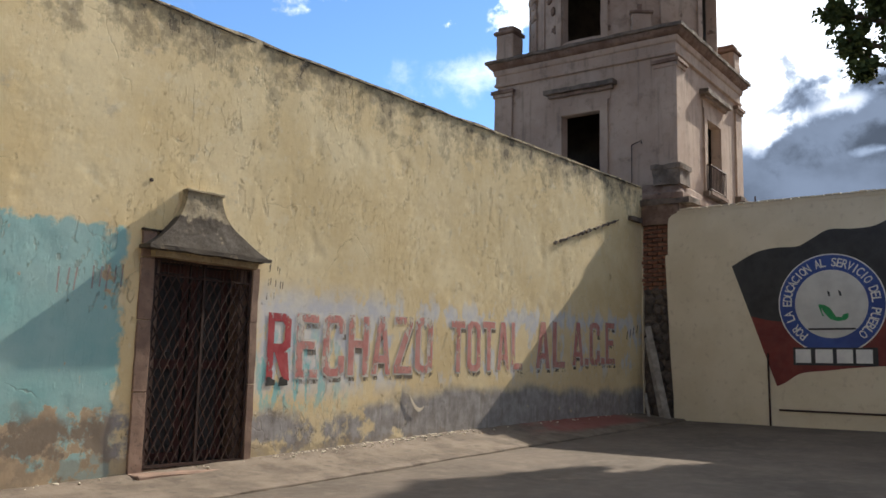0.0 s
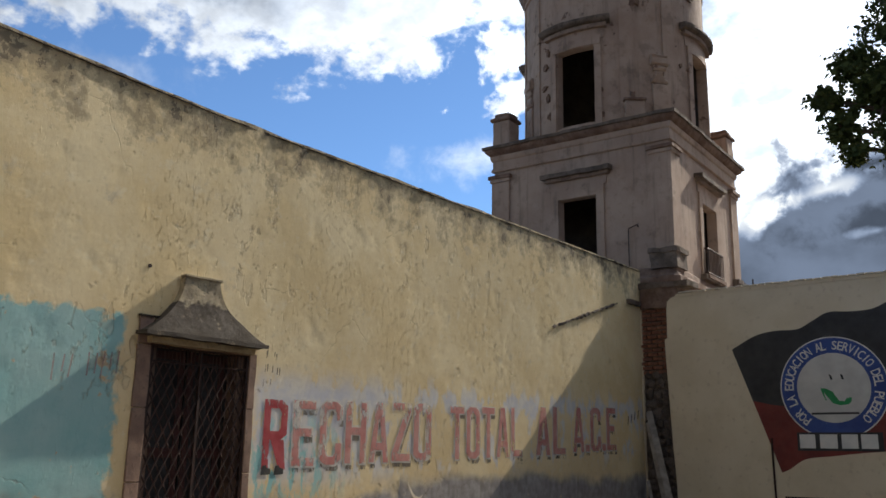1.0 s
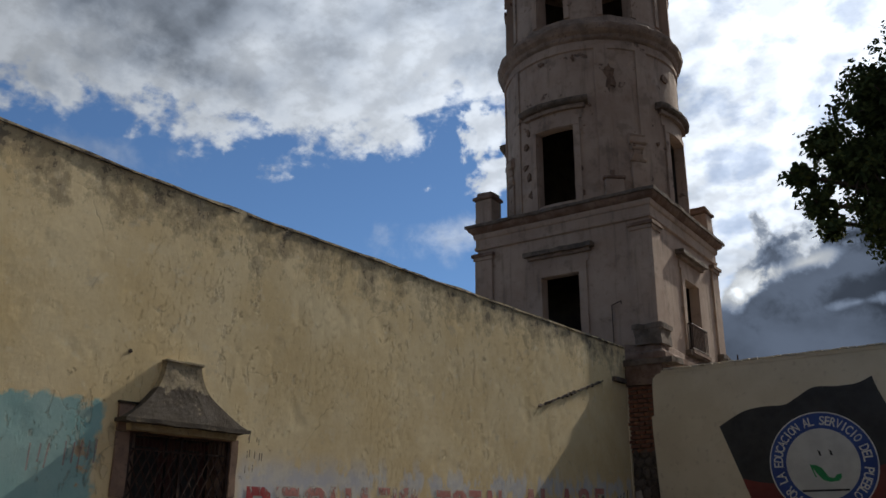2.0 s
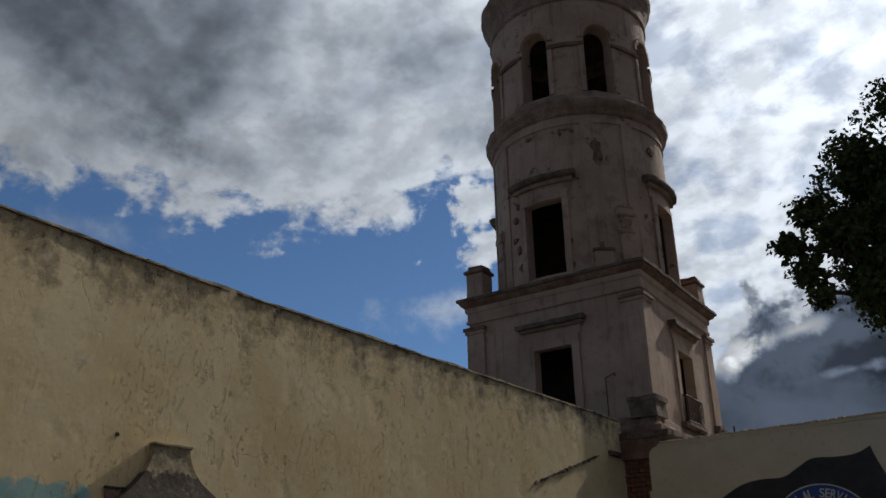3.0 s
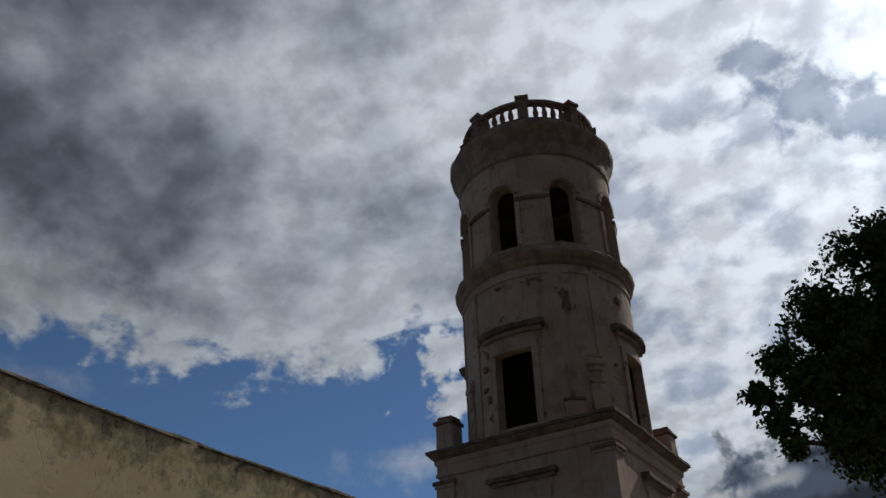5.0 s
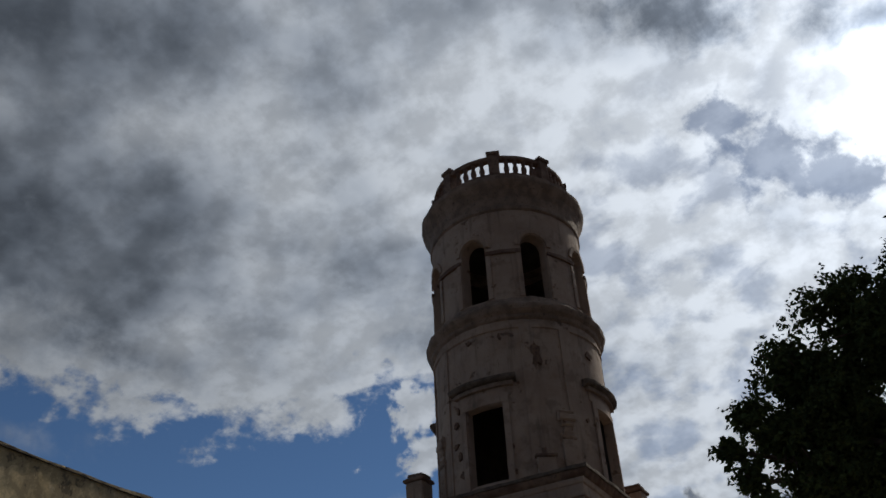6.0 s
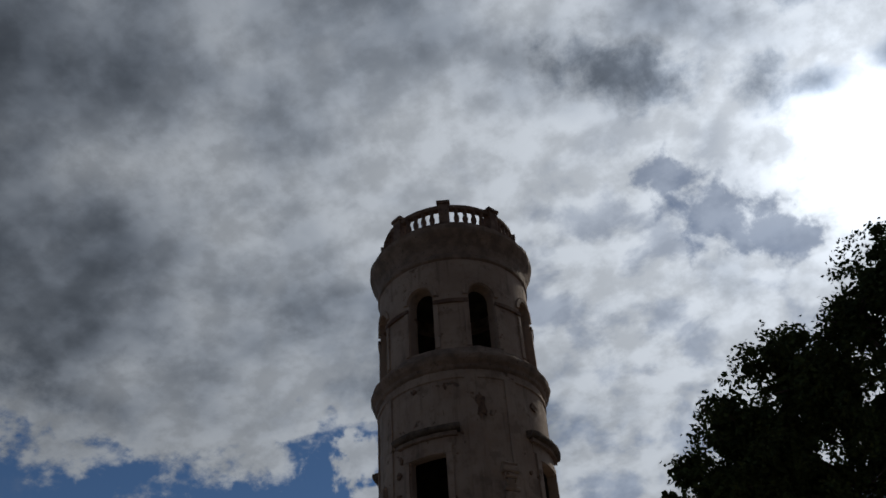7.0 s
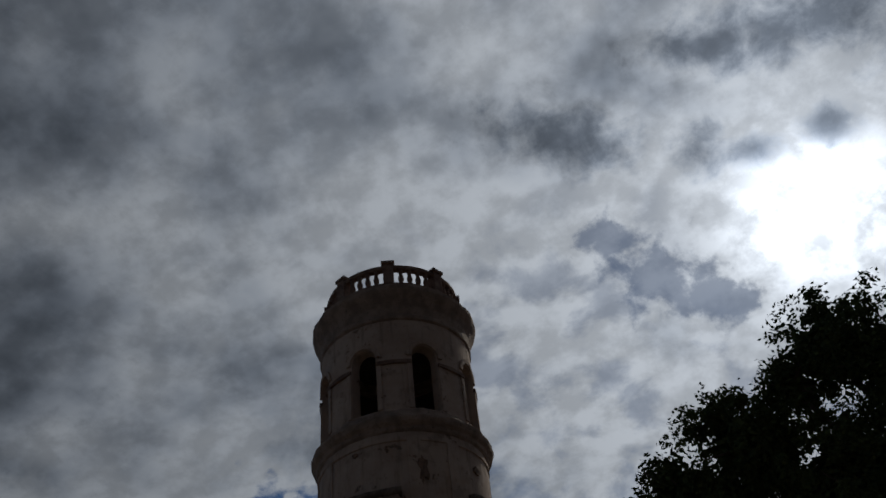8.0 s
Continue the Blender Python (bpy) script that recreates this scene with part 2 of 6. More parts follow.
def wall_colour(k, p):
    """Faded yellow limewash with mould under the coping, a turquoise field, a grey dado and patches of white and blue overpaint."""
    sep = k.n("ShaderNodeSeparateXYZ", {0: p})
    y, z = sep.outputs[1], sep.outputs[2]
    n1, n2 = k.noise(p, 0.9, 5.0, 0.6), k.noise(p, 4.5, 6.0, 0.62)
    n3 = k.noise(p, 14.0, 4.0, 0.6)
    c = k.mix(k.ramp(n1, 0.35, 0.68), (0.68, 0.53, 0.29), (0.765, 0.635, 0.395))
    c = k.mix(k.math("MULTIPLY", k.ramp(n2, 0.55, 0.72), 0.55), c, (0.72, 0.64, 0.47))
    c = k.mix(k.math("MULTIPLY", k.ramp(n3, 0.60, 0.75), 0.35), c, (0.30, 0.23, 0.12))
    c = k.mix(k.math("MULTIPLY", k.ramp(k.noise(p, 2.3, 6.0, 0.7), 0.60, 0.68), 0.4), c, (0.42, 0.37, 0.30))
    # mould and rain streaks from the top of the wall
    run = k.noise(k.scaled(p, (1.0, 1.4, 1.0)), 1.3, 6.0, 0.65)
    spot = k.noise(p, 5.5, 8.0, 0.74)
    mould = k.math("ADD", k.math("ADD", k.math("MULTIPLY", run, 0.5), k.math("MULTIPLY", spot, 0.5)), k.ramp(z, 4.5, 6.05, -0.15, 0.068))
    c = k.mix(k.math("MULTIPLY", k.ramp(mould, 0.465, 0.50), 0.42), c, (0.30, 0.245, 0.155))
    c = k.mix(k.math("MULTIPLY", k.ramp(mould, 0.525, 0.55), 0.42), c, (0.19, 0.15, 0.10))
    c = k.mix(k.math("MULTIPLY", k.ramp(mould, 0.59, 0.61), 0.7), c, (0.085, 0.07, 0.054))
    # overpaint: pale, then blue, in a band around the writing
    level = k.math("SUBTRACT", z, k.math("MULTIPLY", y, 0.036))
    band = k.math("MULTIPLY", k.ramp(level, 0.55, 1.0), k.ramp(level, 2.45, 1.95))
    along = k.ramp(y, 7.6, 7.85)
    tall = k.noise(k.scaled(p, (1.0, 1.6, 0.7)), 2.1, 5.0, 0.62)
    near = k.ramp(y, 8.4, 11.2, 0.13, 0.0)
    upper = k.ramp(k.math("ABSOLUTE", k.math("SUBTRACT", level, 1.95)), 0.0, 0.3, 0.10, 0.0)
    pale = k.math("MULTIPLY", k.math("MULTIPLY", band, along), k.ramp(k.math("ADD", tall, k.math("ADD", near, upper)), 0.54, 0.61))
    c = k.mix(k.math("MULTIPLY", pale, 0.85), c, k.mix(k.ramp(n2, 0.4, 0.6), (0.64, 0.63, 0.62), (0.52, 0.54, 0.62)))
    aqua = k.math("MULTIPLY", k.math("MULTIPLY", along, k.ramp(y, 9.9, 8.6)), k.math("MULTIPLY", k.ramp(level, 0.3, 0.8), k.ramp(level, 1.9, 1.3)))
    c = k.mix(k.math("MULTIPLY", aqua, k.ramp(k.noise(k.scaled(p, (1.0, 2.0, 0.8)), 3.1, 5.0, 0.65), 0.49, 0.57)), c, (0.27, 0.52, 0.51))
    # turquoise field beside the door
    wob = k.math("MULTIPLY", k.math("SUBTRACT", n2, 0.5), 0.5)
    teal = k.math("MULTIPLY", k.ramp(k.math("ADD", z, wob), 3.06, 2.98), k.ramp(k.math("ADD", y, wob), 5.72, 5.62))
    worn = k.ramp(k.math("ADD", k.noise(p, 2.6, 6.0, 0.65), k.ramp(z, 0.6, 1.3, 0.16, 0.0)), 0.62, 0.68, 1.0, 0.0)
    teal_c = k.mix(k.ramp(n1, 0.3, 0.7), (0.215, 0.42, 0.425), (0.33, 0.50, 0.49))
    c = k.mix(k.math("MULTIPLY", teal, worn), c, teal_c)
    c = k.mix(k.math("MULTIPLY", teal, k.math("SUBTRACT", 1.0, worn)), c, (0.43, 0.32, 0.21))
    # grey cement dado, worn thin and higher beyond the middle
    step = k.ramp(y, 10.68, 10.74, 0.0, 0.17)
    top = k.math("ADD", k.math("ADD", k.ramp(y, 8.0, 10.5, 0.78, 0.95), k.math("ADD", step, k.ramp(y, 5.95, 5.7, 0.0, 0.14))), k.math("MULTIPLY", k.math("SUBTRACT", k.noise(p, 0.8, 4.0, 0.55), 0.5), 0.75))
    dado = k.ramp(k.math("SUBTRACT", top, k.math("ADD", z, k.math("MULTIPLY", wob, 0.35))), -0.10, 0.16)
    bare = k.ramp(k.math("ADD", k.noise(p, 2.2, 6.0, 0.65), k.math("ADD", k.ramp(y, 10.0, 11.5, 0.05, -0.10), k.ramp(z, 0.55, 0.2, 0.0, 0.06))), 0.54, 0.64)
    grey_c = k.mix(k.ramp(n2, 0.3, 0.7), (0.235, 0.215, 0.205), (0.37, 0.35, 0.345))
    grey_c = k.mix(k.math("MULTIPLY", k.ramp(k.noise(k.scaled(p, (1.0, 3.0, 0.5)), 2.5, 5.0, 0.6), 0.5, 0.68), 0.6), grey_c, (0.19, 0.165, 0.15))
    grey_c = k.mix(k.ramp(y, 5.8, 5.5), grey_c, (0.21, 0.165, 0.125))
    c = k.mix(k.math("MULTIPLY", dado, k.math("SUBTRACT", 1.0, k.math("MULTIPLY", bare, 0.85))), c, grey_c)
    # dirt splashed up along the foot
    c = k.mix(k.math("MULTIPLY", k.ramp(k.math("ADD", k.noise(p, 3.0, 6.0, 0.65), k.ramp(z, 0.3, 0.6, 0.12, -0.25)), 0.5, 0.62), 0.55), c, (0.24, 0.185, 0.13))
    # flaked pits show the brown undercoat, cracks are dark
    c = k.mix(k.math("MULTIPLY", k.math("SUBTRACT", 1.0, flakes(k, p)), 0.25), c, (0.47, 0.39, 0.28))
    c = k.mix(k.math("MULTIPLY", k.math("MULTIPLY", chips(k, p, 0.63, 0.66), k.ramp(y, 5.6, 6.0, 0.3, 1.0)), 0.18), c, (0.28, 0.225, 0.16))
    return k.mix(k.math("MULTIPLY", cracks(k, p), 0.45), c, (0.20, 0.155, 0.105))


def sound_plaster(k, p):
    """1 where the tower's plaster still holds, 0 where it has fallen."""
    a = k.math("ADD", k.math("MULTIPLY", k.noise(p, 2.4, 7.0, 0.66, 0.2), 0.8), k.math("MULTIPLY", k.noise(p, 0.5, 3.0, 0.5), 0.2))
    return k.ramp(k.math("ADD", a, k.ramp(k.n("ShaderNodeSeparateXYZ", {0: p}).outputs[2], 9.5, 11.5, -0.07, 0.0)), 0.600, 0.616, 1.0, 0.0)


def tower_colour(k, p):
    n1, n2 = k.noise(p, 0.8, 5.0, 0.6), k.noise(p, 4.0, 6.0, 0.65)
    run = k.noise(k.scaled(p, (4.0, 4.0, 0.35)), 1.3, 5.0, 0.6)
    c = k.mix(k.ramp(n1, 0.35, 0.65), (0.345, 0.252, 0.203), (0.425, 0.325, 0.265))
    c = k.mix(k.math("MULTIPLY", k.ramp(n2, 0.58, 0.68), 0.35), c, (0.22, 0.145, 0.105))
    c = k.mix(k.math("MULTIPLY", k.ramp(run, 0.52, 0.70), 0.4), c, (0.10, 0.082, 0.07))
    c = k.mix(k.math("MULTIPLY", k.ramp(k.noise(p, 11.0, 4.0, 0.6), 0.60, 0.74), 0.25), c, (0.15, 0.115, 0.09))
    c = k.mix(k.math("MULTIPLY", k.ramp(k.noise(p, 1.9, 6.0, 0.65), 0.54, 0.66), 0.38), c, (0.115, 0.085, 0.07))
    # fallen plaster shows the brick and rubble behind
    return k.mix(k.math("MULTIPLY", k.math("SUBTRACT", 1.0, sound_plaster(k, p)), 0.8), c, k.mix(k.ramp(k.noise(p, 9.0, 3.0), 0.4, 0.6), (0.19, 0.10, 0.068), (0.10, 0.072, 0.058)))


M_WALL = material("faded_yellow_limewash", wall_colour, 0.95, 0.35, 16.0, 0.012, relief=wall_relief)
M_TOWER = material("weathered_tower_plaster", tower_colour, 0.95, 0.5, 10.0, 0.03, relief=sound_plaster)
M_STONE = material("dark_weathered_stone", two_tone((0.085, 0.066, 0.054), (0.18, 0.14, 0.115), 3.0, spots=(0.045, 0.038, 0.033)), 0.95, 0.7, 14.0, 0.03)
M_COPING = material("black_stained_coping", two_tone((0.026, 0.022, 0.019), (0.058, 0.047, 0.038), 4.0, spots=(0.018, 0.016, 0.014)), 0.95, 0.7, 14.0, 0.03)
M_COPING.node_tree.nodes["Principled BSDF"].inputs["Specular IOR Level"].default_value = 0.05
M_PINK = material("pink_quarry_stone", two_tone((0.175, 0.108, 0.08), (0.265, 0.175, 0.13), 3.5, spots=(0.12, 0.085, 0.066)), 0.9, 0.5, 16.0, 0.02)
M_LEDGE = material("reddish_stone_ledge", two_tone((0.135, 0.080, 0.058), (0.235, 0.160, 0.125), 2.5, spots=(0.06, 0.046, 0.038)), 0.95, 0.6, 12.0, 0.03)
def hood_colour(k, p):
    z = k.n("ShaderNodeSeparateXYZ", {0: p}).outputs[2]
    c = k.mix(k.ramp(k.noise(p, 3.0, 5.0, 0.6), 0.35, 0.65), (0.25, 0.205, 0.14), (0.42, 0.35, 0.23))
    grown = k.math("ADD", k.noise(p, 5.0, 7.0, 0.7), k.ramp(z, 0.36, 0.64, 0.16, -0.24))
    c = k.mix(k.ramp(grown, 0.45, 0.60), c, (0.065, 0.052, 0.040))
    return k.mix(k.math("MULTIPLY", k.ramp(k.noise(p, 16.0, 5.0, 0.65), 0.54, 0.66), 0.5), c, (0.045, 0.037, 0.03))


M_HOOD = material("mouldy_grey_plaster", hood_colour, 0.95, 0.8, 14.0, 0.025)
M_OCHRE = material("ochre_moulding_plaster", two_tone((0.30, 0.22, 0.12), (0.42, 0.33, 0.19), 4.0, spots=(0.13, 0.10, 0.07)), 0.95, 0.6, 14.0, 0.02)
M_WOOD = material("dark_door_wood", two_tone((0.022, 0.022, 0.024), (0.042, 0.040, 0.042), 5.0), 0.8, 0.3, 22.0, 0.01)
M_RED_WOOD = material("dark_red_door_wood", two_tone((0.055, 0.018, 0.016), (0.085, 0.028, 0.024), 5.0), 0.75, 0.3, 22.0, 0.01)
M_IRON = material("rusty_black_iron", two_tone((0.030, 0.018, 0.015), (0.060, 0.030, 0.024), 9.0), 0.7, 0.2, 40.0, 0.004, 0.4)
M_CREAM = material("cream_wall_paint", two_tone((0.62, 0.54, 0.40), (0.68, 0.60, 0.46), 1.2, spots=(0.55, 0.47, 0.35)), 0.85, 0.2, 20.0, 0.01)
M_TILE = material("pale_coping_tile", two_tone((0.50, 0.43, 0.33), (0.62, 0.55, 0.44), 4.0), 0.85, 0.3, 20.0, 0.01)
M_BLACK = material("black_mural_paint", two_tone((0.016, 0.017, 0.020), (0.028, 0.029, 0.033), 2.0), 0.6, 0.15, 20.0, 0.005)
M_MURAL_RED = material("dark_red_mural_paint", two_tone((0.13, 0.018, 0.016), (0.18, 0.028, 0.022), 2.0), 0.65, 0.15, 20.0, 0.005)
M_BLUE = material("blue_mural_paint", two_tone((0.020, 0.050, 0.22), (0.03, 0.075, 0.29), 2.0), 0.6, 0.15, 20.0, 0.005)
M_WHITE = material("white_mural_paint", two_tone((0.60, 0.60, 0.60), (0.72, 0.71, 0.69), 3.0), 0.7, 0.15, 20.0, 0.005)
M_DISC = material("pale_grey_mural_paint", two_tone((0.50, 0.50, 0.49), (0.60, 0.60, 0.58), 2.0), 0.7, 0.15, 20.0, 0.005)
M_GREEN = material("green_mural_paint", two_tone((0.02, 0.22, 0.07), (0.03, 0.29, 0.10), 3.0), 0.7, 0.15, 20.0, 0.005)
M_BRICK = material("red_clay_brick", lambda k, p: k.mix(k.ramp(k.noise(p, 9.0, 4.0), 0.35, 0.7), k.mix(k.n("ShaderNodeObjectInfo").outputs["Random"], (0.22, 0.085, 0.05), (0.33, 0.135, 0.072)), (0.15, 0.07, 0.048)), 0.95, 0.6, 40.0, 0.01)
M_MORTAR = material("old_dark_mortar", two_tone((0.12, 0.09, 0.07), (0.20, 0.16, 0.13), 6.0), 1.0, 0.8, 20.0, 0.03)
M_RUBBLE = material("dark_rubble_stone", lambda k, p: k.mix(k.ramp(k.noise(p, 5.0, 5.0), 0.35, 0.7), k.mix(k.n("ShaderNodeObjectInfo").outputs["Random"], (0.08, 0.062, 0.05), (0.19, 0.15, 0.125)), (0.05, 0.042, 0.038)), 0.95, 0.7, 20.0, 0.02)
M_BARE = material("bare_sooty_brick", two_tone((0.13, 0.08, 0.058), (0.24, 0.15, 0.105), 9.0, spots=(0.07, 0.05, 0.04)), 0.95, 0.9, 24.0, 0.04)
M_SOOT = material("soot_stained_tower_plaster", two_tone((0.185, 0.134, 0.106), (0.30, 0.222, 0.178), 2.2, spots=(0.11, 0.08, 0.064)), 0.95, 0.7, 12.0, 0.03, relief=sound_plaster)
M_PLANK = material("grey_weathered_wood", two_tone((0.22, 0.20, 0.18), (0.36, 0.33, 0.30), 5.0), 0.85, 0.4, 30.0, 0.01)
M_BARK = material("dark_bark", two_tone((0.05, 0.038, 0.028), (0.10, 0.078, 0.06), 6.0), 0.95, 0.8, 14.0, 0.03)
M_ROOF = material("flat_roof_screed", two_tone((0.20, 0.17, 0.14), (0.30, 0.26, 0.21), 1.5), 0.95, 0.4, 10.0, 0.03)
# near-black base colour: the shade of unlit interiors is put into the plaster
M_DARK = material("shade_dark_inner_plaster", two_tone((0.035, 0.028, 0.024), (0.065, 0.052, 0.044), 1.5), 0.95, 0.4, 10.0, 0.03)


def ground_colour(k, p):
    c = k.mix(k.ramp(k.noise(p, 0.5, 5.0, 0.6), 0.35, 0.65), (0.076, 0.058, 0.044), (0.122, 0.094, 0.073))
    c = k.mix(k.math("MULTIPLY", k.ramp(k.noise(p, 3.0, 6.0, 0.65), 0.5, 0.7), 0.6), c, (0.165, 0.130, 0.102))
    c = k.mix(k.math("MULTIPLY", k.ramp(k.noise(k.scaled(p, (0.3, 2.5, 1.0)), 0.8, 5.0, 0.6), 0.55, 0.7), 0.5), c, (0.075, 0.06, 0.05))
    return k.mix(k.math("MULTIPLY", k.ramp(k.noise(p, 45.0, 3.0, 0.6), 0.55, 0.7), 0.4), c, (0.11, 0.09, 0.075))


M_GROUND = material("worn_yard_paving", ground_colour, 0.95, 0.4, 25.0, 0.015)


def apron_colour(k, p):
    sep = k.n("ShaderNodeSeparateXYZ", {0: p})
    y = sep.outputs[1]
    c = k.mix(k.ramp(k.noise(p, 1.6, 5.0, 0.6), 0.35, 0.65), (0.105, 0.080, 0.060), (0.185, 0.146, 0.112))
    c = k.mix(k.math("MULTIPLY", k.ramp(k.noise(p, 6.0, 5.0, 0.65), 0.52, 0.7), 0.6), c, (0.055, 0.043, 0.034))
    red = k.math("MULTIPLY", k.ramp(k.math("ADD", y, k.math("MULTIPLY", k.noise(p, 2.5, 4.0), 3.0)), 15.2, 16.6), k.ramp(y, 18.4, 17.6))
    red = k.math("MULTIPLY", red, k.ramp(k.math("ADD", sep.outputs[0], k.math("MULTIPLY", k.noise(p, 5.0, 4.0), 0.3)), 1.05, 0.75))
    return k.mix(k.math("MULTIPLY", red, 0.7), c, (0.24, 0.055, 0.042))


M_APRON = material("earth_stained_cement", apron_colour, 0.95, 0.6, 18.0, 0.03)


def worn_paint(name, a, b, keep, flake=7.0, dense=0.92):
    """Paint that has flaked off in places, so that the wall shows through."""
    m = material(name, two_tone(a, b, 4.0), 0.9, 0.3, 12.0, 0.02)
    t = m.node_tree
    k = Nodes(t)
    place = k.n("ShaderNodeTexCoord").outputs["Object"]
    h = k.math("ADD", k.math("MULTIPLY", k.noise(k.scaled(place, (1.0, 1.5, 0.7)), flake, 6.0, 0.68), 0.6), k.math("MULTIPLY", k.noise(place, 1.6, 4.0, 0.6), 0.4))
    stay = k.ramp(h, keep, keep + 0.07, 1.0, 0.0)
    t.links.new(k.math("MULTIPLY", stay, dense), t.nodes["Principled BSDF"].inputs["Alpha"])
    return m


M_FRESH = worn_paint("fresh_red_letter_paint", (0.36, 0.035, 0.045), (0.45, 0.07, 0.08), 0.555, 11.0)
M_FADED = worn_paint("faded_red_letter_paint", (0.56, 0.205, 0.185), (0.64, 0.33, 0.29), 0.535, 7.0, 0.84)
M_FADED_WORN = worn_paint("flaked_red_letter_paint", (0.56, 0.205, 0.185), (0.64, 0.33, 0.29), 0.495, 6.0, 0.84)
M_FAINT = worn_paint("faint_red_scrawl", (0.42, 0.26, 0.25), (0.48, 0.33, 0.31), 0.53, 7.0, 0.5)
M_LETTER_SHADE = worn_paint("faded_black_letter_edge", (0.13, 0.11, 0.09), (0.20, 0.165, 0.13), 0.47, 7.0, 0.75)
M_LETTER_RIM = worn_paint("faded_white_letter_rim", (0.68, 0.64, 0.58), (0.74, 0.70, 0.63), 0.51, 7.0, 0.75)
M_LETTER_BLACK = worn_paint("black_letter_foot_paint", (0.02, 0.02, 0.02), (0.04, 0.04, 0.04), 0.60)


def leaf_material():
    m = material("tree_leaf", lambda k, p: k.mix(k.n("ShaderNodeNewGeometry").outputs["Random Per Island"], (0.034, 0.052, 0.020), (0.075, 0.098, 0.034)), 0.85, 0.0)
    m.node_tree.nodes["Principled BSDF"].inputs["Specular IOR Level"].default_value = 0.15
    return m


M_LEAF = leaf_material()


# ---- mesh helpers ----
def mesh_object(name, bm, mat, parent=None, label="", smooth=False, inner=None):
    me = bpy.data.meshes.new(name)
    bmesh.ops.recalc_face_normals(bm, faces=bm.faces)
    bm.to_mesh(me)
    bm.free()
    me.materials.append(mat)
    if inner:
        me.materials.append(inner)
    if smooth:
        me.polygons.foreach_set("use_smooth", [True] * len(me.polygons))
    ob = new(name, me)
    if parent:
        ob.parent = parent
    if label:
        tagged(ob, label)
    return ob


def mesh_data(bm, mat):
    me = bpy.data.meshes.new("piece")
    bmesh.ops.recalc_face_normals(bm, faces=bm.faces)
    bm.to_mesh(me)
    bm.free()
    me.materials.append(mat)
    return me


def part(name, bm, mat, parent, label="", smooth=False, inner=None):
    return mesh_object(name, bm, mat, parent, label, smooth, inner)


def box_in(bm, lo, hi, m=None, bevel=0.0):
    """A box between two corners, moved by m, with its edges rounded."""
    lo, hi = Vector(lo), Vector(hi)
    made = bmesh.ops.create_cube(bm, size=1.0)["verts"]
    for v in made:
        v.co = Vector([(lo[i] + hi[i]) / 2 + v.co[i] * (hi[i] - lo[i]) for i in range(3)])
    if bevel:
        edges = list({e for v in made for e in v.link_edges})
        got = bmesh.ops.bevel(bm, geom=edges, offset=bevel, segments=1, affect="EDGES")
        made = list({v for f in got["faces"] for v in f.verts} | {v for v in made if v.is_valid})
    if m is not None:
        for v in made:
            v.co = m @ v.co
    return made


def box(lo, hi, m=None, bevel=0.0):
    bm = bmesh.new()
    box_in(bm, lo, hi, m, bevel)
    return bm


def rough(bm, amount, size, seed=0.0):
    """Worn, uneven faces: shifts the vertices by a smooth random field."""
    for v in bm.verts:
        q = v.co / size + Vector((seed, seed * 0.7, seed * 1.3))
        v.co += noise.noise_vector(q) * amount


def fine_box(lo, hi, step, m=None, amount=0.0, size=0.3, seed=0.0, bevel=0.0):
    """A box cut into small faces and worn uneven."""
    bm = bmesh.new()
    box_in(bm, lo, hi, None, bevel)
    for i in range(3):
        n = int((hi[i] - lo[i]) / step)
        for j in range(1, n + 1):
            co, no = [0, 0, 0], [0, 0, 0]
            co[i], no[i] = lo[i] + (hi[i] - lo[i]) * j / (n + 1), 1
            bmesh.ops.bisect_plane(bm, geom=bm.verts[:] + bm.edges[:] + bm.faces[:], plane_co=co, plane_no=no)
    if amount:
        rough(bm, amount, size, seed)
    if m is not None:
        bmesh.ops.transform(bm, matrix=m, verts=bm.verts)
    return bm


